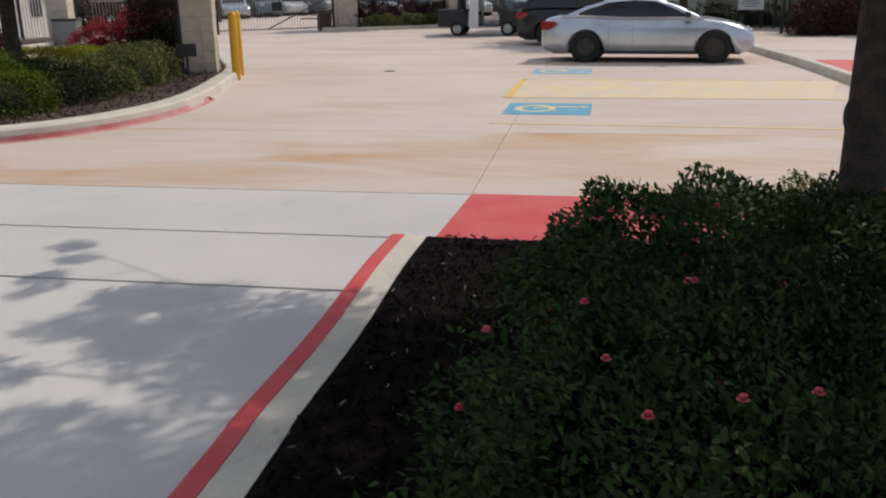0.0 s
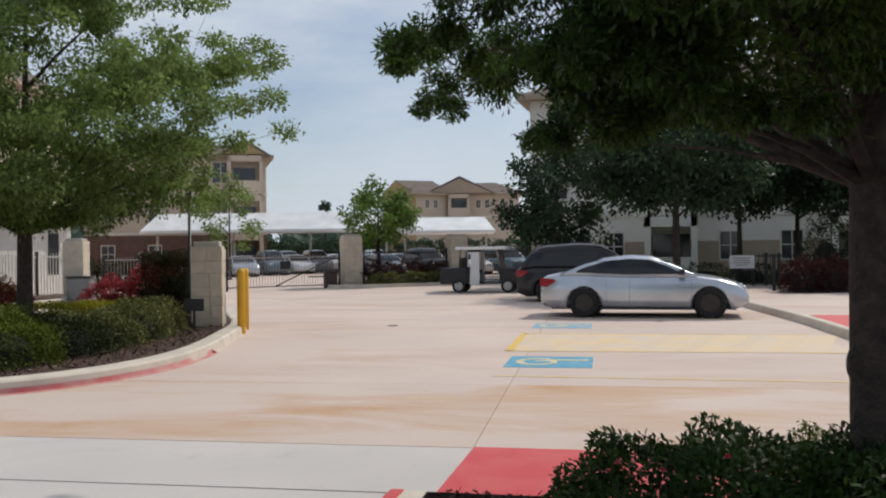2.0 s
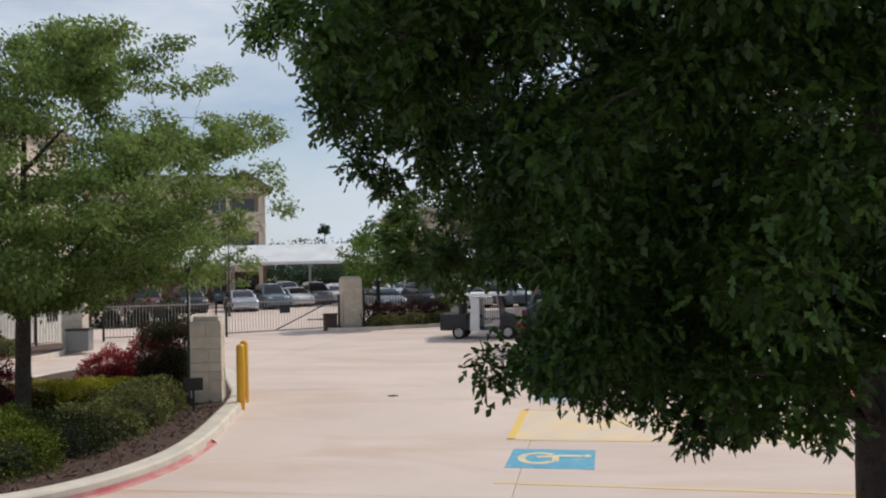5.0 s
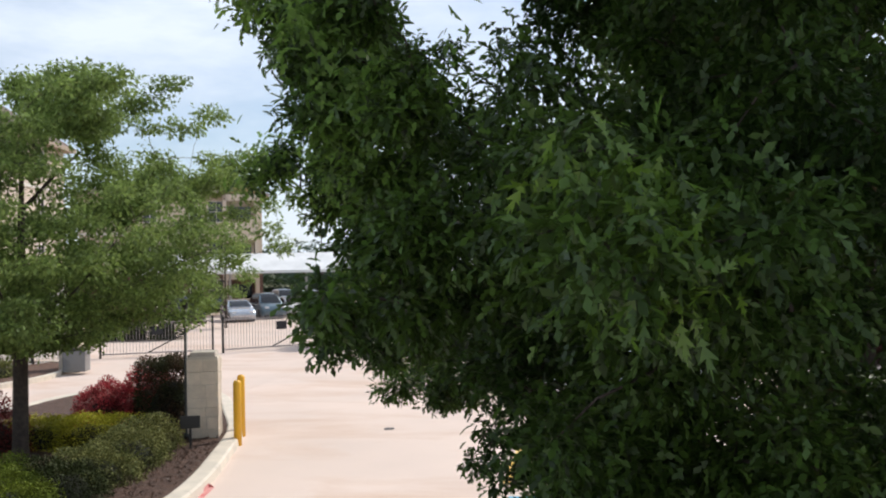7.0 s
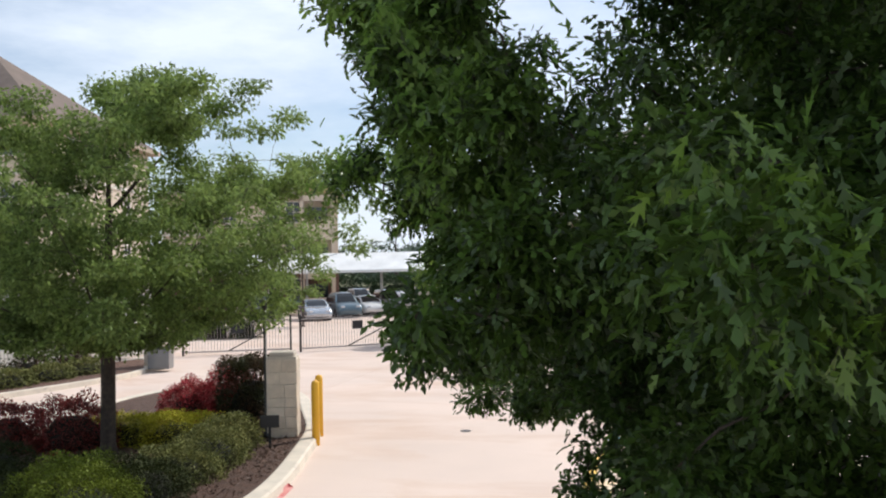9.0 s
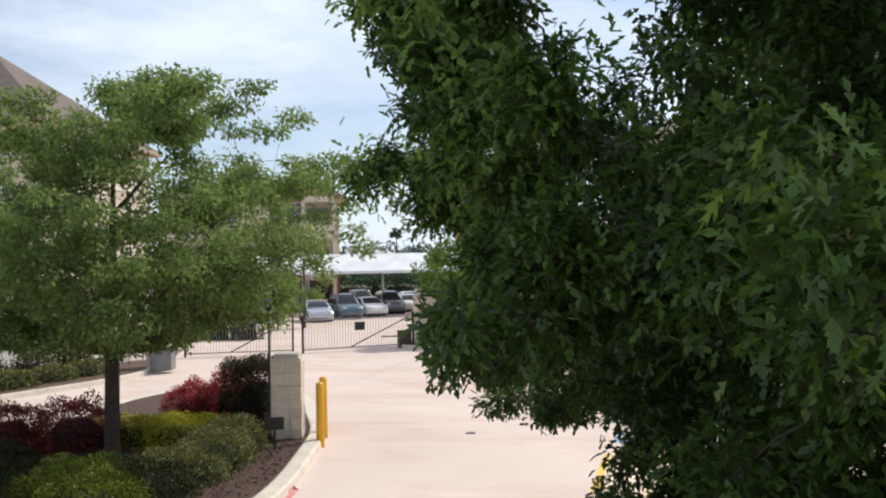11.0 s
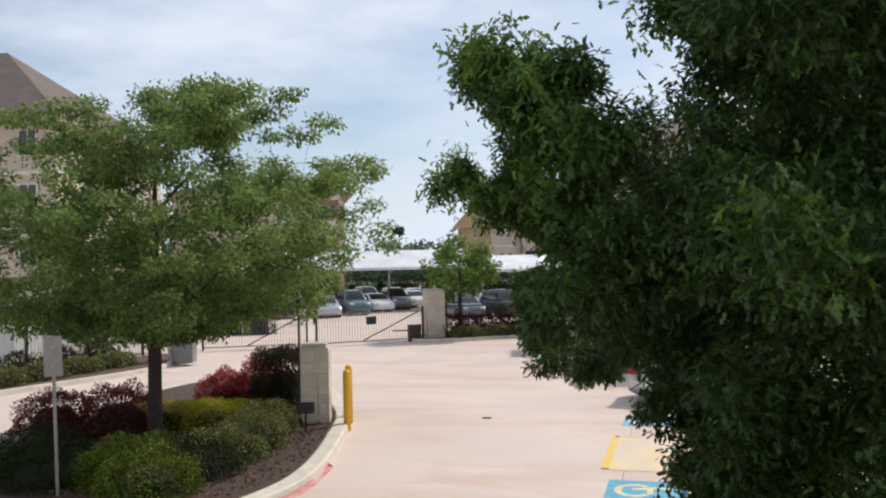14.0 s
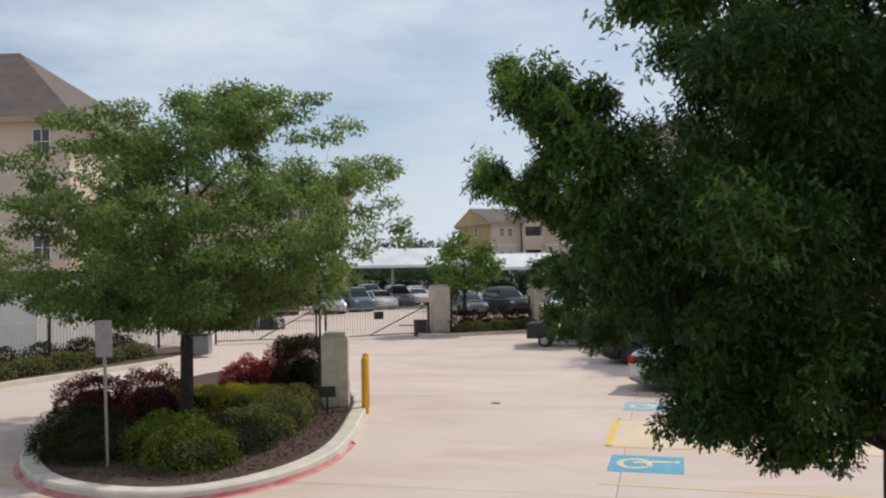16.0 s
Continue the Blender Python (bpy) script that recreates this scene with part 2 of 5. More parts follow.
M["silver"] = material("silver car paint", (0.60, 0.63, 0.68), 0.26, metal=0.7, scale=1, grain=200, grain_amount=0.03, bump=0, coat=0.8)
M["black_paint"] = material("black car paint", (0.010, 0.010, 0.012), 0.35, scale=1, grain=200, grain_amount=0.03, bump=0, coat=0.25)
M["blue_car"] = material("blue-grey car paint", (0.10, 0.16, 0.20), 0.3, metal=0.3, scale=1, grain=200, grain_amount=0.03, bump=0, coat=0.8)
M["white_car"] = material("white car paint", (0.72, 0.72, 0.72), 0.3, scale=1, grain=200, grain_amount=0.02, bump=0, coat=0.8)
M["red_car"] = material("dark red car paint", (0.14, 0.02, 0.02), 0.3, scale=1, grain=200, grain_amount=0.03, bump=0, coat=0.8)
M["grey_car"] = material("grey car paint", (0.16, 0.17, 0.18), 0.3, metal=0.4, scale=1, grain=200, grain_amount=0.03, bump=0, coat=0.8)
M["glass_car"] = material("tinted car glass", (0.008, 0.010, 0.013), 0.06, spec=0.5, grain=5, grain_amount=0.02, bump=0)
M["tyre"] = material("tyre rubber", (0.018, 0.017, 0.017), 0.85, grain=60)
# the shadow on the wheels is put into the dark rim colour
M["rim"] = material("alloy rim darkened for shadow", (0.055, 0.05, 0.045), 0.4, metal=0.6, grain=40, bump=0)
M["lamp_red"] = material("red lamp lens", (0.32, 0.015, 0.025), 0.2, bump=0)
M["lamp_clear"] = material("clear lamp lens", (0.75, 0.77, 0.8), 0.12, metal=0.3, bump=0)
M["operator"] = material("brown powder-coated housing", (0.060, 0.035, 0.030), 0.6, scale=6, grain=50, grain_amount=0.1, bump=0.05)
M["plastic"] = material("dark plastic trim", (0.025, 0.025, 0.027), 0.6, bump=0)
M["vinyl"] = material("dark vinyl seat", (0.05, 0.045, 0.04), 0.6, bump=0)
# distance haze is mixed into this leaf colour
M["wood_far"] = material("haze-paled woodland leaves", (0.105, 0.140, 0.095), 0.9, second=(0.080, 0.115, 0.085), scale=0.1, grain=2, grain_amount=0.3, bump=0)


# ---- mesh helpers ----
def link(name, bm, mat, parent=None, label="", smooth=False):
    me = bpy.data.meshes.new(name)
    bm.to_mesh(me)
    bm.free()
    if smooth:
        for p in me.polygons:
            p.use_smooth = True
    me.materials.append(mat)
    ob = new(name, me)
    if parent is not None:
        ob.parent = parent
    if label:
        ob["label"] = label
    return ob


def part(name, bm, mat, parent, label="", smooth=False):
    return link(name, bm, mat, parent, label, smooth)


def holder(name, m, label, category, group="", kind=""):
    ob = new(name)
    ob.empty_display_size = 0.2
    ob.matrix_basis = m
    return tagged(ob, label, category, group, kind)


def box(bm, x0, y0, z0, x1, y1, z1, bevel=0.0, m=None):
    r = bmesh.ops.create_cube(bm, size=1.0)
    vs = r["verts"]
    for v in vs:
        v.co = Vector(((v.co.x + 0.5) * (x1 - x0) + x0, (v.co.y + 0.5) * (y1 - y0) + y0, (v.co.z + 0.5) * (z1 - z0) + z0))
    if bevel:
        es = list({e for v in vs for e in v.link_edges})
        r = bmesh.ops.bevel(bm, geom=es, offset=bevel, segments=2, affect="EDGES", profile=0.5)
        vs = list({v for f in r["faces"] for v in f.verts} | {v for v in vs if v.is_valid})
    if m is not None:
        bmesh.ops.transform(bm, matrix=m, verts=[v for v in vs if v.is_valid])
    return bm


def tube(bm, pts, radii, n=8, cap=True):
    """A tapered tube along points."""
    rings = []
    for i, p in enumerate(pts):
        a = Vector(pts[max(i - 1, 0)])
        b = Vector(pts[min(i + 1, len(pts) - 1)])
        d = (b - a).normalized() if (b - a).length > 1e-6 else Vector((0, 0, 1))
        u = d.cross(Vector((0.31, 0.95, 0.05)) if abs(d.z) > 0.7 else Vector((0, 0, 1))).normalized()
        w = d.cross(u)
        rings.append([bm.verts.new(Vector(p) + (u * math.cos(k * math.tau / n) + w * math.sin(k * math.tau / n)) * radii[i]) for k in range(n)])
    for r0, r1 in zip(rings, rings[1:]):
        for k in range(n):
            bm.faces.new((r0[k], r0[(k + 1) % n], r1[(k + 1) % n], r1[k]))
    if cap:
        bm.faces.new(rings[0][::-1])
        bm.faces.new(rings[-1])
    return bm


def spin(bm, profile, n=16, m=None):
    """A surface turned about z from (radius, height) pairs."""
    rings = [[bm.verts.new((r * math.cos(k * math.tau / n), r * math.sin(k * math.tau / n), z)) for k in range(n)] for r, z in profile]
    for r0, r1 in zip(rings, rings[1:]):
        for k in range(n):
            bm.faces.new((r0[k], r0[(k + 1) % n], r1[(k + 1) % n], r1[k]))
    bm.faces.new(rings[0][::-1])
    bm.faces.new(rings[-1])
    if m is not None:
        bmesh.ops.transform(bm, matrix=m, verts=[v for r in rings for v in r])
    return bm


def slab(bm, outline, z0, z1):
    """A flat prism over an outline of (x, y)."""
    lo = [bm.verts.new((x, y, z0)) for x, y in outline]
    hi = [bm.verts.new((x, y, z1)) for x, y in outline]
    bm.faces.new(lo[::-1])
    bm.faces.new(hi)
    for i in range(len(lo)):
        j = (i + 1) % len(lo)
        bm.faces.new((lo[i], lo[j], hi[j], hi[i]))
    return bm


def prism(bm, outline, y0, y1, m=None):
    """A prism along y over an outline of (x, z)."""
    a = [bm.verts.new((x, y0, z)) for x, z in outline]
    b = [bm.verts.new((x, y1, z)) for x, z in outline]
    bm.faces.new(a)
    bm.faces.new(b[::-1])
    for i in range(len(a)):
        j = (i + 1) % len(a)
        bm.faces.new((a[j], a[i], b[i], b[j]))
    if m is not None:
        bmesh.ops.transform(bm, matrix=m, verts=a + b)
    return bm


def smooth_line(pts, steps=6, closed=False):
    """Catmull-Rom through points of (x, y)."""
    out, n = [], len(pts)
    for i in range(n if closed else n - 1):
        p = [Vector(pts[(i + k) % n] if closed else pts[min(max(i + k, 0), n - 1)]) for k in (-1, 0, 1, 2)]
        for s in range(steps):
            t = s / steps
            out.append(tuple(0.5 * ((2 * p[1]) + (p[2] - p[0]) * t + (2 * p[0] - 5 * p[1] + 4 * p[2] - p[3]) * t * t + (3 * p[1] - p[0] - 3 * p[2] + p[3]) * t ** 3)))
    if not closed:
        out.append(tuple(pts[-1]))
    return out


def offset(line, d, closed=False):
    """The line shifted d to its left."""
    out, n = [], len(line)
    for i in range(n):
        a = Vector(line[(i - 1) % n] if closed else line[max(i - 1, 0)])
        b = Vector(line[(i + 1) % n] if closed else line[min(i + 1, n - 1)])
        t = (b - a).normalized()
        out.append((line[i][0] - t.y * d, line[i][1] + t.x * d))
    return out


def sweep(bm, line, section, closed=False):
    """A section of (side, height) swept along a ground line; side is to the left of the line."""
    rails = [offset(line, s, closed) for s, _ in section]
    n, k = len(line), len(section)
    vs = [[bm.verts.new((*rails[j][i], section[j][1])) for j in range(k)] for i in range(n)]
    for i in range(n if closed else n - 1):
        for j in range(k - 1):
            a, b = vs[i], vs[(i + 1) % n]
            bm.faces.new((a[j], b[j], b[j + 1], a[j + 1]))
    if not closed:
        bm.faces.new(vs[0])
        bm.faces.new(vs[-1][::-1])
    return bm


# ---- foliage ----
OAK = [(0, 0), (0.28, 0.42), (0.035, 0.42), (0.23, 0.90), (0, 1.18), (-0.20, 0.78), (-0.025, 0.52), (-0.29, 0.56)]
RED_OAK = [(0, 0), (0.02, 0.22), (0.17, 0.40), (0.035, 0.40), (0.25, 0.80), (0.045, 0.68), (0.12, 1.04), (0.03, 0.90), (0, 1.25)]
RED_OAK = RED_OAK + [(-x, y) for x, y in RED_OAK[-2:0:-1]]
OVAL = [(0, 0), (0.20, 0.30), (0.20, 0.65), (0, 1.0), (-0.20, 0.65), (-0.20, 0.30)]
KITE = [(0, 0), (0.28, 0.45), (0, 1.0), (-0.28, 0.45)]


def leaves(name, places, size, shape, mat, parent, rng, outward=None, droop=0.3, label=""):
    """One mesh of many small leaves, each a bent polygon, at the places given."""
    places = np.asarray(places, float)
    n, k = len(places), len(shape)
    sh = np.array(shape)
    d = rng.normal(size=(n, 3))
    if outward is not None:
        d = d * 0.75 + np.asarray(outward)
    d[:, 2] -= droop
    d /= np.linalg.norm(d, axis=1, keepdims=True) + 1e-9
    s = np.cross(d, rng.normal(size=(n, 3)) * 0.6 + np.array([0, 0, 1.0]))
    s /= np.linalg.norm(s, axis=1, keepdims=True) + 1e-9
    up = np.cross(s, d)
    sz = size * rng.uniform(0.65, 1.25, size=(n, 1, 1))
    bend = (0.25 * np.abs(sh[:, 0]) - 0.22 * sh[:, 1] ** 2)[None, :, None]
    co = places[:, None, :] + sz * (sh[None, :, 0:1] * s[:, None, :] + sh[None, :, 1:2] * d[:, None, :] + bend * up[:, None, :])
    me = bpy.data.meshes.new(name)
    me.vertices.add(n * k)
    me.vertices.foreach_set("co", co.reshape(-1).astype(np.float32))
    me.loops.add(n * k)
    me.loops.foreach_set("vertex_index", np.arange(n * k, dtype=np.int32))
    me.polygons.add(n)
    me.polygons.foreach_set("loop_start", np.arange(0, n * k, k, dtype=np.int32))
    me.polygons.foreach_set("loop_total", np.full(n, k, dtype=np.int32))
    me.update()
    me.validate()
    me.materials.append(mat)
    ob = new(name, me)
    ob.parent = parent
    if label:
        ob["label"] = label
    return ob


def tree(name, m, label, height, clumps, trunk_r, fork, leaf_size, shape, leaf_mat, per_clump, seed, lean=(0.0, 0.0), group="", limbs=9, inner=0.0, knot=False, flat=0.72):
    """A tree: tapered trunk, main limbs with side branches, and a crown of clumps of leaves. clumps: (x, y, z, radius) about the foot."""
    rng = np.random.default_rng(seed)
    t = holder(name, m, label, "tree", group)
    bm = bmesh.new()
    top = Vector((lean[0], lean[1], height))
    axis = [Vector((0, 0, -0.05)), Vector((0, 0, 0.06)), Vector((0, 0, 0.25)), Vector((lean[0] * 0.15, lean[1] * 0.15, height * 0.25)), Vector((lean[0] * 0.45, lean[1] * 0.45, height * 0.5)), top * 0.76, top]
    tube(bm, axis, [trunk_r * 1.7, trunk_r * 1.3, trunk_r * 1.06, trunk_r, trunk_r * 0.66, trunk_r * 0.34, trunk_r * 0.05], 14)
    if knot:
        bmesh.ops.create_uvsphere(bm, u_segments=10, v_segments=8, radius=trunk_r * 0.55, matrix=Matrix.Translation((-trunk_r * 0.75, -trunk_r * 0.3, 0.92)) @ Matrix.Diagonal((0.8, 1, 1.6, 1)))
    part("trunk", bm, M["bark"], t, smooth=True)

    def on_axis(z):
        for a, b in zip(axis, axis[1:]):
            if a.z <= z <= b.z:
                return a.lerp(b, (z - a.z) / (b.z - a.z))
        return top
    c_all = np.array([c[:3] for c in clumps])
    reach_all = np.hypot(c_all[:, 0], c_all[:, 1])
    # choose well spread outer clumps as the limbs' ends
    ends = [int(np.argmax(reach_all))]
    while len(ends) < min(limbs, len(clumps)):
        gap = np.min([np.linalg.norm(c_all - c_all[e], axis=1) for e in ends], axis=0)
        ends.append(int(np.argmax(gap * (0.4 + reach_all / reach_all.max()))))
    paths = []
    for e in ends:
        c = Vector(c_all[e])
        reach = reach_all[e]
        start = on_axis(min(max(fork, c.z - reach * 0.75), height * 0.88))
        mid = start.lerp(c, 0.45) + Vector((rng.normal() * 0.08, rng.normal() * 0.08, 0.04 * reach))
        paths.append([start, start.lerp(mid, 0.5) + Vector((0, 0, 0.015 * reach)), mid, mid.lerp(c, 0.5) + Vector((0, 0, 0.012 * reach)), c])
    wood = [bmesh.new() for _ in paths]
    for path, w in zip(paths, wood):
        r0 = trunk_r * 0.36
        tube(w, path, [r0, r0 * 0.6, r0 * 0.26, r0 * 0.12, 0.003], 7, False)
    places, outs = [], []
    # every clump hangs on the nearest limb or on a clump that is further in
    knots = [path[h].lerp(path[h + 1], g) for path in paths for h in range(4) for g in (0.25, 0.5, 0.75, 1.0)]
    holds = np.zeros((len(knots) + len(clumps), 3))
    holds[:len(knots)] = [tuple(q) for q in knots]
    owner = [k for k in range(len(paths)) for _ in range(16)]
    filled = len(knots)
    for i in sorted(range(len(clumps)), key=lambda j: reach_all[j]):
        cx, cy, cz, r = clumps[i]
        c = Vector((cx, cy, cz))
        if i not in ends:
            near_by = int(np.argmin(np.linalg.norm(holds[:filled] - c_all[i], axis=1)))
            q = Vector(holds[near_by])
            thin = max(0.003, trunk_r * 0.034)
            tube(wood[owner[near_by]], [q, q.lerp(c, 0.5) + Vector((rng.normal() * 0.03, rng.normal() * 0.03, 0.02)), c], [thin * 1.4, thin, 0.002], 4, False)
            holds[filled] = c_all[i]
            owner.append(owner[near_by])
            filled += 1
        k = max(6, int(per_clump * (r / 0.4) ** 1.4))
        d = rng.normal(size=(k, 3))
        d /= np.linalg.norm(d, axis=1, keepdims=True)
        rad = r * rng.uniform(0.10, 1.0, size=(k, 1)) ** 0.6 * (1 + 0.35 * np.sin(9.3 * d[:, :1] + cx * 7) * np.cos(7.0 * d[:, 1:2] + cz * 5))
        places.append(np.array(c) + d * rad * np.array([1.0, 1.0, flat]))
        outs.append(d * 0.8)
    for w in wood:
        part("limb", w, M["bark"], t, smooth=True)
    crown = leaves("crown", np.concatenate(places), leaf_size, shape, leaf_mat, t, rng, np.concatenate(outs))
    if inner:
        n = int(len(clumps) * inner)
        pick = c_all[rng.integers(0, len(clumps), n)]
        axis_xy = np.array([lean[0] * 0.5, lean[1] * 0.5, 0])
        pull = rng.uniform(0.15, 0.62, size=(n, 1))
        pick = axis_xy + (pick - axis_xy) * np.concatenate([pull, pull, np.ones((n, 1))], 1) + rng.normal(size=(n, 3)) * 0.12
        pick[:, 2] = np.maximum(pick[:, 2], c_all[:, 2].min() + 0.3)
        leaves("inner_foliage", pick, leaf_size * 1.15, OVAL, leaf_mat, t, rng)
    return t


def round_crown(rng, profile, count, r, cx=0.0, cy=0.0, inner=0.35, wobble=0.22):
    """Clumps that fill a crown of the given (height, radius) profile, with an uneven outline."""
    zs, rs = [p[0] for p in profile], [p[1] for p in profile]
    out = []
    while len(out) < count:
        z = rng.uniform(zs[0], zs[-1])
        big = np.interp(z, zs, rs)
        if rng.uniform() > big / max(rs):
            continue
        a = rng.uniform(0, math.tau)
        q = big * (inner + (1 - inner) * rng.uniform() ** 0.5) * (1 + wobble * math.sin(3 * a + z * 2.1) * math.cos(2 * a - z * 1.3))
        out.append((cx + q * math.cos(a), cy + q * math.sin(a), z + rng.normal() * 0.08, r * rng.uniform(0.7, 1.25)))
    return out


def bough_crown(rng, profile, boughs, per, r, spread=0.16, reach=(0.80, 1.06), z_power=0.85):
    """Clumps strung along boughs, so that the crown has a lobed outline with gaps."""
    zs, rs = [p[0] for p in profile], [p[1] for p in profile]
    fine = np.linspace(zs[0], zs[-1], 200)
    weight = np.cumsum(np.interp(fine, zs, rs) ** z_power)
    weight /= weight[-1]
    out = []
    order = rng.permutation(boughs)
    for i in range(boughs):
        a = i * 2.39996 + rng.normal() * 0.25
        z = float(np.interp((order[i] + rng.uniform()) / boughs, weight, fine))
        tip = float(np.interp(z, zs, rs)) * rng.uniform(*reach)
        for j in range(per):
            f = 0.30 + 0.70 * (j + 1) / per
            out.append((tip * f * math.cos(a) + rng.normal() * spread, tip * f * math.sin(a) + rng.normal() * spread,
                        z - (1 - f) * 0.30 * tip * (0.4 if z < zs[0] + 0.6 else 1.0) + rng.normal() * spread * 0.6, r * (1.25 - 0.45 * f) * rng.uniform(0.8, 1.2)))
    return out


def shrub(name, m, label, size, leaf_mat, leaf_size, count, seed, shape=KITE, flowers=0, power=2.6, group="", category="shrub", core=True, flower_size=0.030):
    """A shrub or hedge: short stems and a dense rounded body of leaves, of the given half-lengths and height."""
    rng = np.random.default_rng(seed)
    sx, sy, h = size
    s = holder(name, m, label, category, group)
    for k in range(4):
        a = rng.uniform(0, math.tau)
        q = rng.uniform(0.1, 0.45)
        bm = bmesh.new()
        tube(bm, [(sx * q * 0.4 * math.cos(a), sy * q * 0.4 * math.sin(a), -0.02), (sx * q * math.cos(a), sy * q * math.sin(a), h * 0.45), (sx * 1.4 * q * math.cos(a), sy * 1.4 * q * math.sin(a), h * 0.8)], [0.014, 0.010, 0.004], 5)
        part("stem", bm, M["bark"], s)
    # added solid core: blocks the view through and paints the interior dark
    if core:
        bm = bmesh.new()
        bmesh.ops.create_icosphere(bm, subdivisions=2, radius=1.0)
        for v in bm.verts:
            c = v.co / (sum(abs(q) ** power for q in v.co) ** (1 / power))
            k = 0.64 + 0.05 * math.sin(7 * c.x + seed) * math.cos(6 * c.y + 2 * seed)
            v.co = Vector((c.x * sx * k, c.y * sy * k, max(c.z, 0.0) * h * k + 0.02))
        part("shade_core", bm, M["shrub_core"], s)
    d = rng.normal(size=(count, 3))
    d[:, 2] = np.abs(d[:, 2])
    if power >= 6:  # clipped square: leaves spread evenly over a box
        d = rng.uniform(-1, 1, size=(count, 3)) * np.array([1, 1, 0.5]) + np.array([0, 0, 0.5])
        d /= np.abs(d).max(1, keepdims=True)
    else:
        d /= (np.abs(d) ** power).sum(1, keepdims=True) ** (1 / power)
    wob = (1 if power < 6 else 0.97) + (1 if power < 6 else 0.35) * (0.10 * np.sin(d[:, 0] * 5 * max(sx, 0.4) * 2 + seed) * np.cos(d[:, 1] * 6 * max(sy, 0.4) + seed * 2) + 0.07 * np.sin(d[:, 2] * 9 + d[:, 0] * 11 + seed))
    deep = np.where(rng.uniform(size=count) < 0.75, rng.uniform(0.86, 1.04, count), rng.uniform(0.35, 0.9, count))
    p = d * (wob * deep)[:, None] * np.array([sx, sy, h])
    p[:, 2] = np.maximum(p[:, 2], 0.03)
    leaves("foliage", p, leaf_size, shape, leaf_mat, s, rng, d * 0.9, droop=0.0)
    if flowers:
        q = np.nonzero((d[:, 2] > 0.25) & (deep > 0.9))[0]
        pick = p[rng.choice(q, flowers)] * np.array([1.02, 1.02, 1.07])
        for k, c in enumerate(pick):
            bm = bmesh.new()
            for ring, tilt in ((0, 0.10), (1, 0.5), (1, 1.1), (1.6, 1.9)):
                for a in range(5):
                    an = a * math.tau / 5 + ring * 0.6
                    r1 = flower_size * (0.6 - 0.2 * ring)
                    o, w = Vector((math.cos(an), math.sin(an), tilt)), Vector((-math.sin(an), math.cos(an), 0))
                    vs = [bm.verts.new(Vector(c) + v) for v in (Vector((0, 0, 0)), o * r1 * 0.55 + w * r1 * 0.62, o * r1 * 0.95 + w * r1 * 0.35, o * r1 * 0.95 - w * r1 * 0.35, o * r1 * 0.55 - w * r1 * 0.62)]
                    bm.faces.new(vs)
            part("flower", bm, M["petal"], s, "coral pink rose blossom" if k == 0 else "")
    return s


# ---- ground and paving ----
bm = bmesh.new()
box(bm, -1500, -1500, -1.0, 1500, 1500, -0.06)
tagged(link("ground", bm, M["ground"]), "dry grassy ground reaching the horizon", "ground", kind="structure")

bm = bmesh.new()
box(bm, -120, -60, -0.6, 90, 160, -0.03)
road = tagged(link("road", bm, M["joint"]), "pale concrete driveway and car park of jointed slabs", "road", kind="structure")
SKEW = pose(0, 0, 0, 0, 0, 6.2)


def paving(x_cuts, y_cuts, mat, gap=0.014):
    for xa, xb in zip(x_cuts, x_cuts[1:]):
        for ya, yb in zip(y_cuts, y_cuts[1:]):
            piece = bmesh.new()
            slab(piece, [(xa + gap / 2, ya + gap / 2), (xb - gap / 2, ya + gap / 2), (xb - gap / 2, yb - gap / 2), (xa + gap / 2, yb - gap / 2)], -0.03, 0.0)
            ob = part("slab", piece, mat, road)
            ob.matrix_basis = SKEW


# the near lane of grey concrete, three bands with straight joints, then the warm car park
paving([-60, -14.0, -7.3, 40], [-40, -6, -1, 4.89], M["pave_grey"], 0.034)
paving([-60, -14.0, -7.3, 40], [4.89, 5.92, 7.17], M["pave_grey"], 0.028)
paving([-60, -8.2, 0.04, 4.9, 40], [7.17, 10.2], M["pave_stained"], 0.007)
paving([-60, -26, -17, -8.2, 0.04, 40], [10.2, 25.5], M["pave"], 0.008)
paving([-100, -60, -26, -17, -8.2, 0.04, 40, 80], [25.5, 34.8, 44, 53, 62, 71, 80, 150], M["pave"])


def painted(name, outline, mat, label, z=0.004, category="road marking"):
    bm = bmesh.new()
    slab(bm, outline, -0.002, z)
    return tagged(link(name, bm, mat), label, category)


def quad(x0, y0, x1, y1, skew=0.0):
    return [(x0, y0), (x1, y0 + skew), (x1, y1 + skew), (x0, y1)]


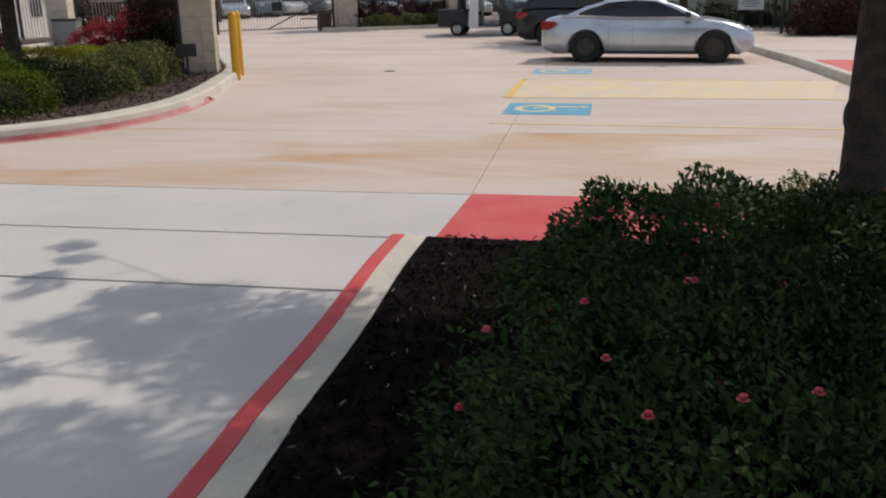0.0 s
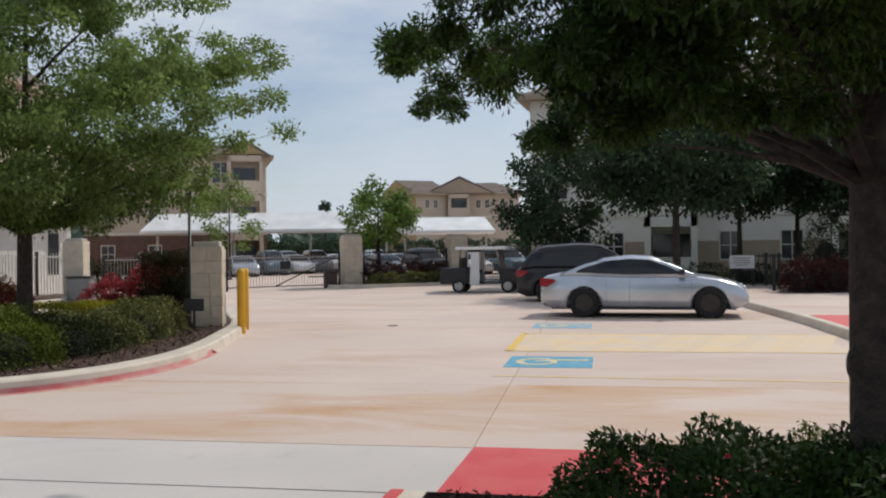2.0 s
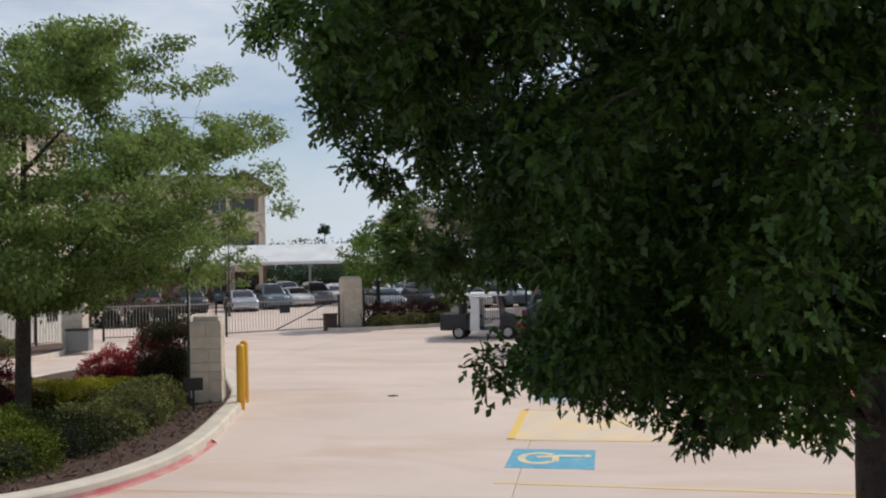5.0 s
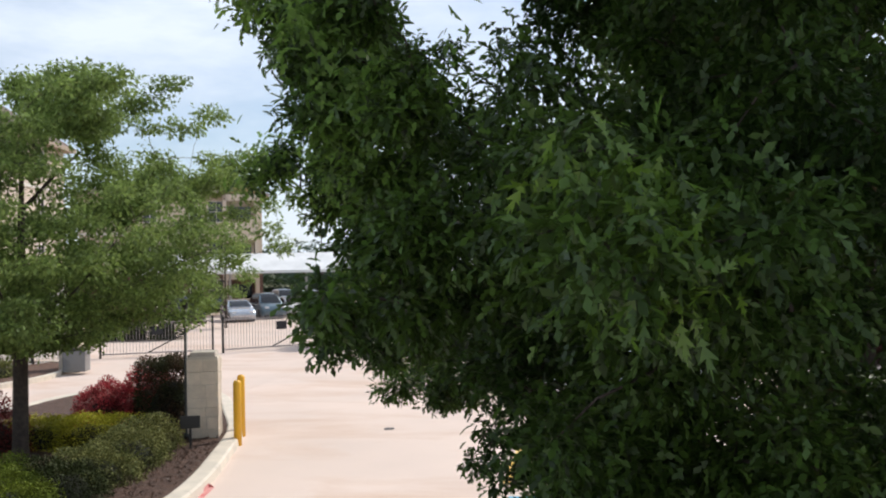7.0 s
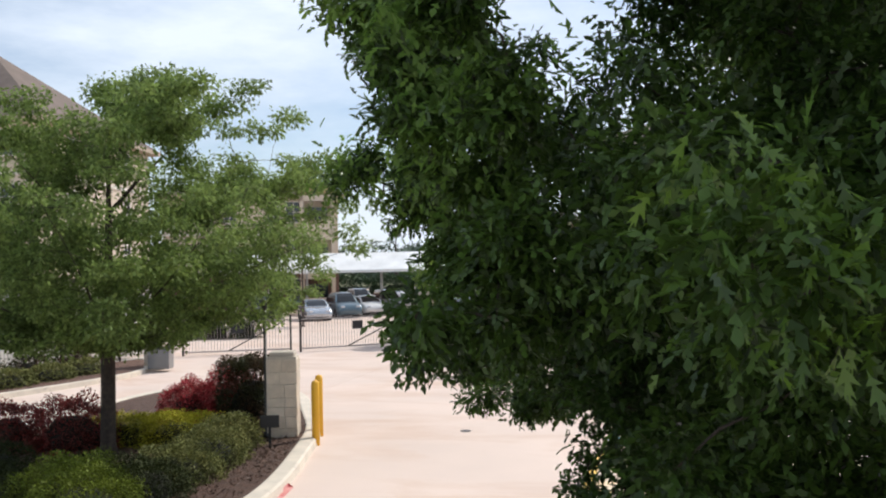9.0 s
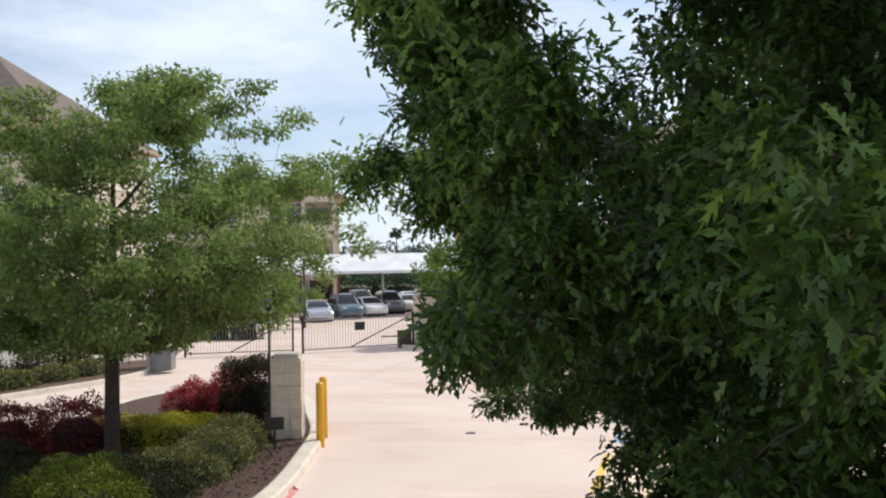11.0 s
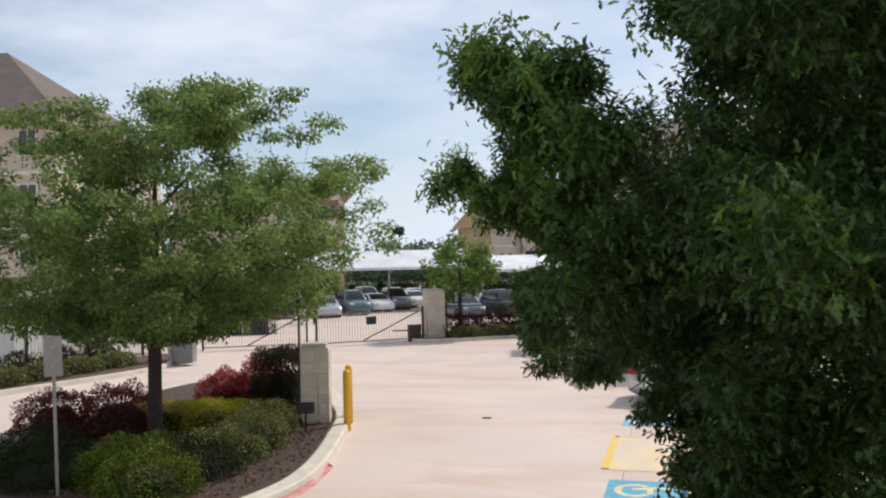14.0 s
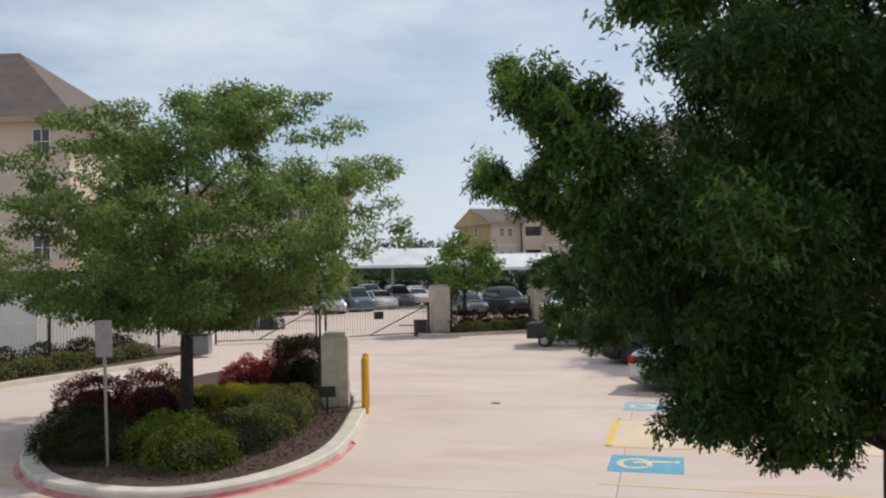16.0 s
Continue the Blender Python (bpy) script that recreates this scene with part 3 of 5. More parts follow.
def wheelchair(m, blue):
    """The accessible-parking symbol: a blue square with a pale seated figure sign made of plain strokes."""
    t = holder("accessible_parking_square", m, "faded blue painted parking square with a worn pale wheelchair sign", "road marking", "accessible parking squares")
    bm = bmesh.new()
    slab(bm, [(-0.56, -0.56), (0.56, -0.56), (0.56, 0.56), (-0.56, 0.56)], -0.002, 0.004)
    part("blue_square", bm, blue, t)
    bm = bmesh.new()
    ring = [(-0.17 + 0.23 * math.cos(a), 0.30 * math.sin(a)) for a in np.linspace(0.75, 5.6, 22)]
    sweep(bm, ring, [(-0.05, 0.0), (-0.05, 0.008), (0.05, 0.008), (0.05, 0.0)])
    sweep(bm, [(-0.20, 0.06), (-0.02, 0.10), (0.10, 0.16), (0.40, 0.17)], [(-0.055, 0.0), (-0.055, 0.0085), (0.055, 0.0085), (0.055, 0.0)])
    sweep(bm, [(0.04, 0.12), (0.06, -0.20)], [(-0.045, 0.0), (-0.045, 0.009), (0.045, 0.009), (0.045, 0.0)])
    slab(bm, [(0.46 + 0.05 * math.cos(a), 0.17 + 0.08 * math.sin(a)) for a in np.linspace(0, math.tau, 13)[:-1]], 0.0, 0.0088)
    part("symbol", bm, M["cream_line"], t)
    return t


wheelchair(pose(-0.92, 12.15, 0, 0, 0, 5), M["blue_paint"])
wheelchair(pose(-1.50, 17.6, 0, 0, 0, 5), M["blue_pale"])
painted("parking_line", quad(-1.40, 10.74, 3.2, 10.84, 0.28), M["yellow_line"], "worn yellow parking bay line on concrete", category="road marking")["group"] = "parking lines"
# yellow cross-hatched aisle between the two squares
aisle = holder("hatched_aisle", pose(0, 0, 0), "faded yellow cross-hatched access aisle on concrete", "road marking")
for a, b in (((-1.75, 13.3), (3.1, 13.8)), ((-1.95, 15.9), (2.8, 16.4)), ((-1.70, 13.3), (-1.95, 15.95))):
    bm = bmesh.new()
    sweep(bm, [a, b], [(-0.06, -0.002), (-0.06, 0.005), (0.06, 0.005), (0.06, -0.002)])
    part("line", bm, M["yellow_edge"] if b[0] < 0 else M["yellow_line"], aisle)
bm = bmesh.new()
slab(bm, [(-1.72, 13.32), (3.1, 13.82), (2.8, 16.38), (-1.92, 15.88)], -0.002, 0.0025)
part("faded_fill", bm, M["hatch"], aisle)
for k in range(7):
    bm = bmesh.new()
    sweep(bm, [(-1.6 + 0.68 * k, 13.4 + 0.06 * k), (-1.05 + 0.68 * k, 15.95 + 0.06 * k)], [(-0.21, -0.002), (-0.21, 0.0035), (0.21, 0.0035), (0.21, -0.002)])
    part("stripe", bm, M["hatch_stripe"], aisle)
for k, y in enumerate((19.2, 24.4, 27.1, 29.8)):
    painted("parking_line", quad(-2.2 - 0.1 * k, y, 2.3 - 0.3 * k, y + 0.1, 0.25), M["yellow_line"], "worn yellow parking bay line on concrete")["group"] = "parking lines"
# drain cover
bm = bmesh.new()
spin(bm, [(0.11, -0.01), (0.11, 0.006), (0.09, 0.006), (0.08, 0.003)], 20)
ob = tagged(link("drain_cover", bm, M["iron"]), "small dark round drain cover in the concrete", "drain cover")
ob.location = (-4.87, 17.2, 0)

# ---- front planting bed ----
edge = [(-0.32, -0.5), (-0.66, 2.9), (-0.72, 3.4), (-0.78, 4.2), (-0.90, 5.2), (-0.95, 5.86)]
bed_line = smooth_line(edge, 5)
bm = bmesh.new()
sweep(bm, bed_line, [(0.0, -0.03), (0.0, 0.012), (-0.02, 0.018), (-0.235, 0.020), (-0.235, -0.03)])
kerb = tagged(link("bed_kerb", bm, M["kerb"]), "low worn concrete kerb along the planting bed", "kerb", kind="structure")
bm = bmesh.new()
sweep(bm, bed_line, [(0.003, -0.01), (0.003, 0.016), (-0.02, 0.023), (-0.088, 0.0235), (-0.088, 0.01)])
part("red_stripe", bm, M["red_paint"], kerb, "bright red painted stripe along the kerb edge")
bm = bmesh.new()
slab(bm, [(-0.67, 5.90), (0.75, 6.05), (0.68, 7.28), (-0.73, 7.14)], -0.002, 0.005)
tagged(link("red_ramp", bm, M["red_paint"]), "red painted concrete square beside the planting bed", "road marking")
bm = bmesh.new()
slab(bm, [(0.75, 6.05), (7.0, 6.7), (6.9, 7.95), (0.68, 7.28)], -0.002, 0.0045)
tagged(link("red_kerb_band", bm, M["red_paint"]), "red painted concrete band behind the hedge", "road marking")

rng = np.random.default_rng(5)
bm = bmesh.new()
inner = offset(bed_line, -0.225)
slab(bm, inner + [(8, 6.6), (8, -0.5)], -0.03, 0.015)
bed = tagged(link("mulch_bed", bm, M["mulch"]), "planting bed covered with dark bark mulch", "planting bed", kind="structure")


def chips(parent, mat, region, count, size, z, seed):
    """Loose bark chips over a bed: small bent slivers in one mesh."""
    r = np.random.default_rng(seed)
    pts = []
    while len(pts) < count:
        p = region(r)
        if p is not None:
            pts.append((*p, z + abs(r.normal()) * 0.012))
    ob = leaves("bark_chips", pts, size, [(-0.12, 0), (0.14, 0.1), (0.10, 0.9), (-0.08, 1.0)], mat, parent, r, droop=0.0)
    ob["kind"] = "stuff"
    return ob


def bed_region(r):
    y = r.uniform(1.2, 5.9)
    x0 = np.interp(y, [e[1] for e in edge], [e[0] for e in edge]) + 0.27
    return (x0 + r.uniform(0, 1) * 1.3, y)


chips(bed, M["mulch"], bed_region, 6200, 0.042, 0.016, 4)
chips(bed, M["chip_pale"], bed_region, 260, 0.030, 0.026, 14)

# ---- gate island ----
ISLAND = [(-12.2, 12.4), (-11.2, 10.2), (-10.1, 8.95), (-8.8, 8.15), (-7.6, 7.95), (-6.7, 8.15), (-6.1, 8.75), (-5.75, 9.7), (-5.72, 10.9), (-6.05, 12.3), (-6.75, 14.2), (-7.5, 16.0), (-8.6, 17.8), (-10.4, 20.4), (-12.6, 22.0), (-14.2, 21.4), (-14.6, 18.6), (-13.6, 15.2)]
isl = offset(smooth_line(ISLAND, 5, True), -0.02, True)
bm = bmesh.new()
sweep(bm, isl, [(0.0, -0.03), (0.02, 0.125), (0.05, 0.15), (0.28, 0.155), (0.31, 0.14), (0.31, -0.03)], True)
isl_kerb = tagged(link("island_kerb", bm, M["kerb"], smooth=False), "raised pale concrete kerb round the planted island", "kerb", kind="structure")
bm = bmesh.new()
sweep(bm, offset(smooth_line(ISLAND[1:10], 6), -0.02), [(-0.09, -0.002), (-0.09, 0.004), (-0.006, 0.005), (0.003, 0.06)])
part("red_stripe", bm, M["red_worn"], isl_kerb, "faded red painted stripe along the kerb foot")
bm = bmesh.new()
slab(bm, offset(isl, 0.30, True), -0.03, 0.13)
isl_bed = tagged(link("island_bed", bm, M["mulch_red"]), "island bed covered with brown bark mulch", "planting bed", kind="structure")


def island_region(r):
    y = r.uniform(8.6, 16.5)
    x1 = np.interp(y, [7.95, 8.75, 9.7, 10.9, 12.3, 14.2, 16.0, 17.8], [-7.6, -6.1, -5.75, -5.72, -6.05, -6.75, -7.5, -8.6]) - 0.35
    return (x1 - r.uniform(0, 2.4), y)


chips(isl_bed, M["mulch_red"], island_region, 4000, 0.07, 0.135, 6)
chips(isl_bed, M["chip_pale"], island_region, 260, 0.05, 0.15, 16)


def stone_column(m, height, width, label, seed, cap=0.09):
    """A gate pillar of coursed limestone blocks with a cap."""
    r = np.random.default_rng(seed)
    t = holder("stone_column", m, label, "gate pillar", "stone gate pillars")
    bm = bmesh.new()
    h = width / 2
    box(bm, -h + 0.012, -h + 0.012, 0, h - 0.012, h - 0.012, height)
    part("core", bm, M["mortar"], t)
    z = 0.0
    while z < height - 0.05:
        ch = min(r.uniform(0.16, 0.26), height - z)
        for side in range(4):
            x = -h
            while x < h - 0.02:
                bw = min(r.uniform(0.2, 0.42), h - x)
                if h - x - bw < 0.12:
                    bw = h - x
                bm = bmesh.new()
                out = r.uniform(0.0, 0.012)
                box(bm, x + 0.005, -h - out, z + 0.005, x + bw - 0.005, -h + 0.05, z + ch - 0.005, 0.007)
                ob = part("stone", bm, M["stone"], t)
                ob.matrix_basis = pose(0, 0, 0, 0, 0, 90 * side)
                x += bw
        z += ch
    bm = bmesh.new()
    box(bm, -h + 0.05, -h + 0.05, height - 0.01, h - 0.05, h - 0.05, height + cap, 0.02)
    part("cap", bm, M["stone_cap"], t, "weathered limestone cap")
    return t


stone_column(pose(-7.93, 15.36, 0.12, 0, 0, 24), 1.52, 0.57, "cream limestone block gate pillar on the island", 3)
stone_column(pose(-13.15, 35.6, 0, 0, 0, 37), 2.2, 0.8, "cream limestone block gate pillar beside the vehicle gate", 5)
stone_column(pose(-9.2, 38.6, 0, 0, 0, 37), 2.2, 0.8, "cream limestone block pillar in the perimeter fence", 7)
stone_column(pose(-18.95, 25.3, 0, 0, 0, 20), 2.0, 0.66, "cream limestone block gate pillar of the entrance lane", 9)


def bollard(m):
    t = holder("bollard", m, "yellow painted steel bollard at the island kerb", "bollard", "yellow bollards")
    bm = bmesh.new()
    spin(bm, [(0.075, -0.02), (0.075, 1.14), (0.068, 1.18), (0.045, 1.205), (0.012, 1.213)], 20)
    part("post", bm, M["yellow"], t, smooth=True)
    return t


bollard(pose(-7.14, 15.18, 0))
bollard(pose(-7.50, 15.98, 0))

# lamp post, stake sign and regulatory sign on the island
lp = holder("lamp_post", pose(-8.10, 15.0, 0.12), "slim black iron lamp post beside the stone pillar", "lamp post")
bm = bmesh.new()
tube(bm, [(0, 0, 0), (0, 0, 0.1), (0, 0, 0.12), (0, 0, 2.45)], [0.07, 0.06, 0.032, 0.028], 10)
part("pole", bm, M["iron"], lp, smooth=True)
bm = bmesh.new()
spin(bm, [(0.03, 2.43), (0.05, 2.45), (0.05, 2.55), (0.085, 2.56), (0.04, 2.61), (0.01, 2.63)], 12)
part("lamp_head", bm, M["iron"], lp)
ss = holder("stake_sign", pose(-7.52, 14.2, 0.13, 0, 0, 25), "small black plate on a stake in the mulch", "sign")
bm = bmesh.new()
box(bm, -0.02, -0.015, 0, 0.02, 0.015, 0.55)
part("stake", bm, M["iron"], ss)
bm = bmesh.new()
box(bm, -0.17, -0.035, 0.36, 0.17, -0.016, 0.58, 0.006)
part("plate", bm, M["iron"], ss)
rs = holder("road_sign", pose(-8.62, 9.2, 0.10, 0, -1.2, 26), "bare grey sign plate on a thin galvanised post", "sign")
bm = bmesh.new()
box(bm, -0.02, -0.016, 0, 0.02, 0.016, 2.22)
part("post", bm, M["sign_back"], rs)
bm = bmesh.new()
box(bm, -0.125, -0.024, 1.70, 0.125, -0.017, 2.26, 0.002)
part("plate", bm, M["sign_back"], rs)
for z in (1.83, 2.11):
    bm = bmesh.new()
    spin(bm, [(0.012, 0), (0.012, 0.012), (0.004, 0.014)], 8, pose(0, -0.024, z, 90))
    part("bolt", bm, M["steel"], rs)

# ---- trees close by ----
rng = np.random.default_rng(11)
# leaf masses and outer sprays of the oak, about its foot: (x, y, height)
LOW_SPRAYS = [(-0.6, -1.22, 1.95), (-0.78, -1.46, 1.99), (-1.24, -0.89, 2.0), (-1.39, -0.46, 2.01), (-1.08, -0.72, 2.02), (-0.37, -0.56, 2.04), (-1.33, -1.09, 2.16), (-0.7, -2.08, 2.18), (-1.71, 0.8, 2.2), (-0.52, -2.12, 2.2), (-1.1, -2.33, 2.25), (-1.23, -2.18, 2.3), (-2.26, 0.83, 2.44), (-1.38, -1.63, 2.51), (-2.63, 1.3, 2.51), (-1.9, 0.08, 2.52), (-2.25, -0.11, 2.57), (-2.53, 0.52, 2.61), (-2.32, 0.92, 2.62), (-1.96, -0.36, 2.63), (-2.48, 0.36, 2.73), (-1.96, -0.13, 2.81), (-2.01, -1.24, 2.88), (-2.98, 1.85, 2.94), (-1.69, -1.51, 2.99), (-1.83, -2.01, 3.02), (-1.93, -1.32, 3.05), (-3.1, 2.52, 3.1), (-1.63, -2.43, 3.11)]
HIGH_SPRAYS = [(-1.66, -2.18, 3.3), (-2.42, 0.43, 3.5), (-2.27, -0.57, 3.51), (-2.23, -0.77, 3.64), (-2.19, -1.05, 3.68), (-1.83, -1.95, 3.7), (-2.65, -0.77, 3.72), (-1.64, -2.33, 3.89), (-1.93, -1.87, 3.95), (-3.07, 1.88, 3.98), (-3.4, 1.69, 4.0), (-2.17, -1.28, 4.05), (-3.49, 1.79, 4.1), (-2.1, -1.81, 4.13), (-2.31, -1.14, 4.18), (-2.38, -0.91, 4.26), (-1.39, -2.23, 4.37), (-2.23, -0.49, 4.42), (-2.92, 0.6, 4.8)]
FRONT_MASSES = [(-0.94, -1.51, 2.31), (-0.91, -0.99, 2.35), (-0.99, -0.51, 2.35), (-0.03, -0.5, 2.36), (-0.27, 0.06, 2.45), (-0.27, -1.54, 2.47), (-0.82, -2.24, 2.71), (-1.43, -0.5, 2.79), (-1.1, -1.68, 2.88), (-2.09, 1.48, 2.9), (-1.35, -1.08, 2.94), (-0.92, -2.63, 3.17), (-0.57, -1.8, 3.18), (-1.17, -2.09, 3.42), (-0.29, -1.21, 3.44), (-1.83, -0.49, 3.6), (-0.64, -2.17, 3.61), (-0.80, -2.75, 3.98), (-1.86, -0.32, 3.91), (-0.69, -2.41, 3.97), (-1.08, -1.83, 4.05), (-0.42, -1.55, 4.07)]
INNER_MASSES = [(0.09, -0.08, 3.75), (0.07, 0.76, 4.6), (-0.47, -0.38, 4.81), (-0.92, 0.56, 3.92), (1.06, -0.22, 4.44), (0.76, 0.9, 3.53), (1.01, -0.72, 3.35), (0.59, 0.13, 5.49), (0.75, -1.46, 4.4), (-0.22, 1.35, 2.9), (1.0, 0.11, 2.43), (0.23, 1.85, 4.08), (1.48, 0.89, 4.57), (-1.26, 0.43, 5.26), (1.91, 0.24, 3.34), (-0.96, 1.49, 4.74), (0.33, -1.02, 5.44), (0.67, 1.65, 5.19), (-1.08, 1.91, 3.58), (0.98, 1.31, 2.38), (0.82, -1.85, 2.88), (-0.83, -1.3, 5.48), (1.97, -1.2, 4.16), (1.82, 1.49, 3.58), (0.24, -2.4, 3.5), (0.44, -2.3, 2.4), (0.14, -1.7, 5.0)]


def lobed(places, reach, count, r):
    """Clumps of leaves gathered round each place, thinning outwards."""
    out = []
    for x, y, z in places:
        for _ in range(count):
            d = rng.normal(size=3)
            d *= reach * rng.uniform(0.05, 1.0) ** 0.5 / np.linalg.norm(d)
            out.append((x + d[0], y + d[1], max(z + 0.85 * d[2], 1.96), r * rng.uniform(0.75, 1.25)))
    return out


def inward(places, step, rise=0.25):
    """The same sprays a step nearer to the trunk, so that each hangs on a leafy bough."""
    return [(x - step * x / math.hypot(x, y), y - step * y / math.hypot(x, y), z + rise * step) for x, y, z in places]


near = lobed(LOW_SPRAYS, 0.11, 3, 0.085) + lobed(inward(LOW_SPRAYS, 0.24), 0.12, 2, 0.10) + lobed(HIGH_SPRAYS, 0.13, 5, 0.085) + lobed(inward(HIGH_SPRAYS, 0.24, -0.8), 0.14, 4, 0.10)
near += lobed([q for q in FRONT_MASSES if q[2] < 3.8], 0.42, 19, 0.14) + lobed([q for q in FRONT_MASSES if q[2] >= 3.8], 0.32, 12, 0.13) + lobed(INNER_MASSES, 0.50, 6, 0.19)
oak = tree("oak_tree", pose(1.66, 5.30, 0), "dark green oak with lobed leaves and low boughs", 6.3, near, 0.105, 1.75, 0.037, OAK, M["leaf_oak"], 1200, 21, (0.05, 0.05), limbs=18, inner=3, knot=True, flat=0.8)
TOP_MASSES = [(-0.5, 0.3, 6.0), (0.3, -0.5, 6.3), (-1.1, -0.3, 5.9), (-0.1, -0.9, 6.1), (0.9, 0.5, 5.9), (-1.3, 1.0, 5.6), (0.2, 0.9, 6.5), (-0.6, -1.3, 5.6), (1.5, -0.4, 5.4), (-0.56, 0.3, 4.4), (-0.36, 1.3, 4.5), (-0.66, -0.7, 4.3), (-0.26, 0.1, 4.1), (-0.5, 1.9, 3.9)]
deep = np.array([c[:3] for c in lobed(INNER_MASSES + TOP_MASSES, 0.56, 2000, 0.1)])
leaves("dense_foliage", deep, 0.066, KITE, M["leaf_oak"], oak, rng)
# high sprays of the sunlit lobe, overlaid with leaves in a sun-brightened colour
fresh = [q for q in HIGH_SPRAYS if q[2] > 3.65]
fresh = np.array([c[:3] for c in lobed(fresh, 0.15, 5, 0.1) + lobed(inward(fresh, 0.2, -0.8), 0.16, 4, 0.1)])
fresh = np.repeat(fresh, 60, axis=0) + rng.normal(size=(len(fresh) * 60, 3)) * 0.055
leaves("sunlit_foliage", fresh, 0.042, OAK, M["leaf_sunlit"], oak, rng, label="yellow-green leaves of the sunlit lobe, sunlight in their colour")
bough = np.array([c[:3] for c in lobed([(-0.86, -2.98, 3.28), (-0.92, -2.95, 3.36), (-0.82, -2.98, 3.18)], 0.15, 110, 0.1)])
leaves("bough_leaves", bough, 0.056, RED_OAK, M["leaf_bough"], oak, rng, droop=0.9, label="large deep-cut glossy leaves of a near bough")

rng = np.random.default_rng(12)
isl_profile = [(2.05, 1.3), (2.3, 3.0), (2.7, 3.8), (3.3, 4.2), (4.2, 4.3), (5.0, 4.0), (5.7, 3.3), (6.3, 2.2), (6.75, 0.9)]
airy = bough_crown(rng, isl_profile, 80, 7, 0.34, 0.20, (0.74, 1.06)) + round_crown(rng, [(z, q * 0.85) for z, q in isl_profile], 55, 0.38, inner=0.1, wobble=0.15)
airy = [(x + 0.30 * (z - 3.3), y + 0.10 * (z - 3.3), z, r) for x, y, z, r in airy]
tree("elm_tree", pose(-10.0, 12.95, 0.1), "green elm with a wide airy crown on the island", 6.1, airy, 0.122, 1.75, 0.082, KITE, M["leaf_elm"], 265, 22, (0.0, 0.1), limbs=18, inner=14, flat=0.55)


def tree_far(x, y, bottom, top, radius, mat, seed, trunk=0.1, clumps=70, leaf=0.2, per=60, label="green broadleaf tree beside the car park", z=0.0):
    r = np.random.default_rng(seed)
    h = top - bottom
    prof = [(bottom, radius * 0.5), (bottom + 0.2 * h, radius * 0.95), (bottom + 0.5 * h, radius), (bottom + 0.8 * h, radius * 0.65), (top, radius * 0.15)]
    return tree("tree", pose(x, y, z), label, top * 0.92, round_crown(r, prof, clumps, radius * 0.24, inner=0.3), trunk, bottom * 0.8, leaf, KITE, mat, per, seed, group="trees round the car park", limbs=6)


tree_far(-12.35, 36.9, 1.9, 4.75, 1.7, M["leaf_bright"], 31, label="bright spring-green young tree behind the gate pillar")
tree_far(-4.1, 35.4, 1.6, 5.8, 2.2, M["leaf_dark"], 32, 0.12, 110, label="dense dark green tree behind the parked cars")
tree_far(0.56, 30.5, 3.1, 7.2, 3.0, M["leaf_dark"], 33, 0.13, 150, label="dark green shade tree in the pavement")
tree_far(2.9, 36.2, 3.1, 7.0, 2.5, M["leaf_dark"], 34, 0.1, 110)
tree_far(5.2, 37.8, 3.2, 7.4, 2.7, M["leaf_dark"], 35, 0.1, 110)
tree_far(8.6, 34.5, 2.2, 8.0, 3.1, M["leaf_dark"], 36, 0.13, 130)
tree_far(-69.0, 161.0, 10.2, 12.4, 1.2, M["leaf_dark"], 38, 0.34, 16, 0.55, 40, "tall thin palm far off on the horizon")
tree_far(-25.0, 46.0, 2.0, 6.2, 2.0, M["leaf_elm"], 37, 0.07, 30, label="slim tree in front of the apartment block")

# ---- planting ----
shrub("rose_bush", pose(1.32, 4.75, 0), "low rose bush with dark leaves and coral blossoms", (1.10, 0.98, 0.56), M["leaf_rose"], 0.040, 42000, 40, OVAL, flowers=26, power=4.0)
shrub("rose_bush", pose(1.40, 2.80, 0), "low rose bush with dark leaves and coral blossoms", (1.18, 1.62, 0.53), M["leaf_rose"], 0.034, 40000, 41, OVAL, flowers=60, power=4.6, core=False)
shrub("rose_bush", pose(3.3, 3.2, 0), "low rose bush with dark leaves and coral blossoms", (1.0, 1.9, 0.57), M["leaf_rose"], 0.034, 20000, 42, flowers=24, power=4.5, core=False)
shrub("boxwood_hedge", pose(1.85, 5.85, 0), "clipped green boxwood hedge in front of the red band", (0.62, 0.36, 0.43), M["leaf_box"], 0.026, 16000, 43, power=4.2)
shrub("boxwood_hedge", pose(3.05, 5.9, 0), "clipped green boxwood hedge in front of the red band", (0.62, 0.36, 0.43), M["leaf_box"], 0.026, 16000, 44, power=4.2)
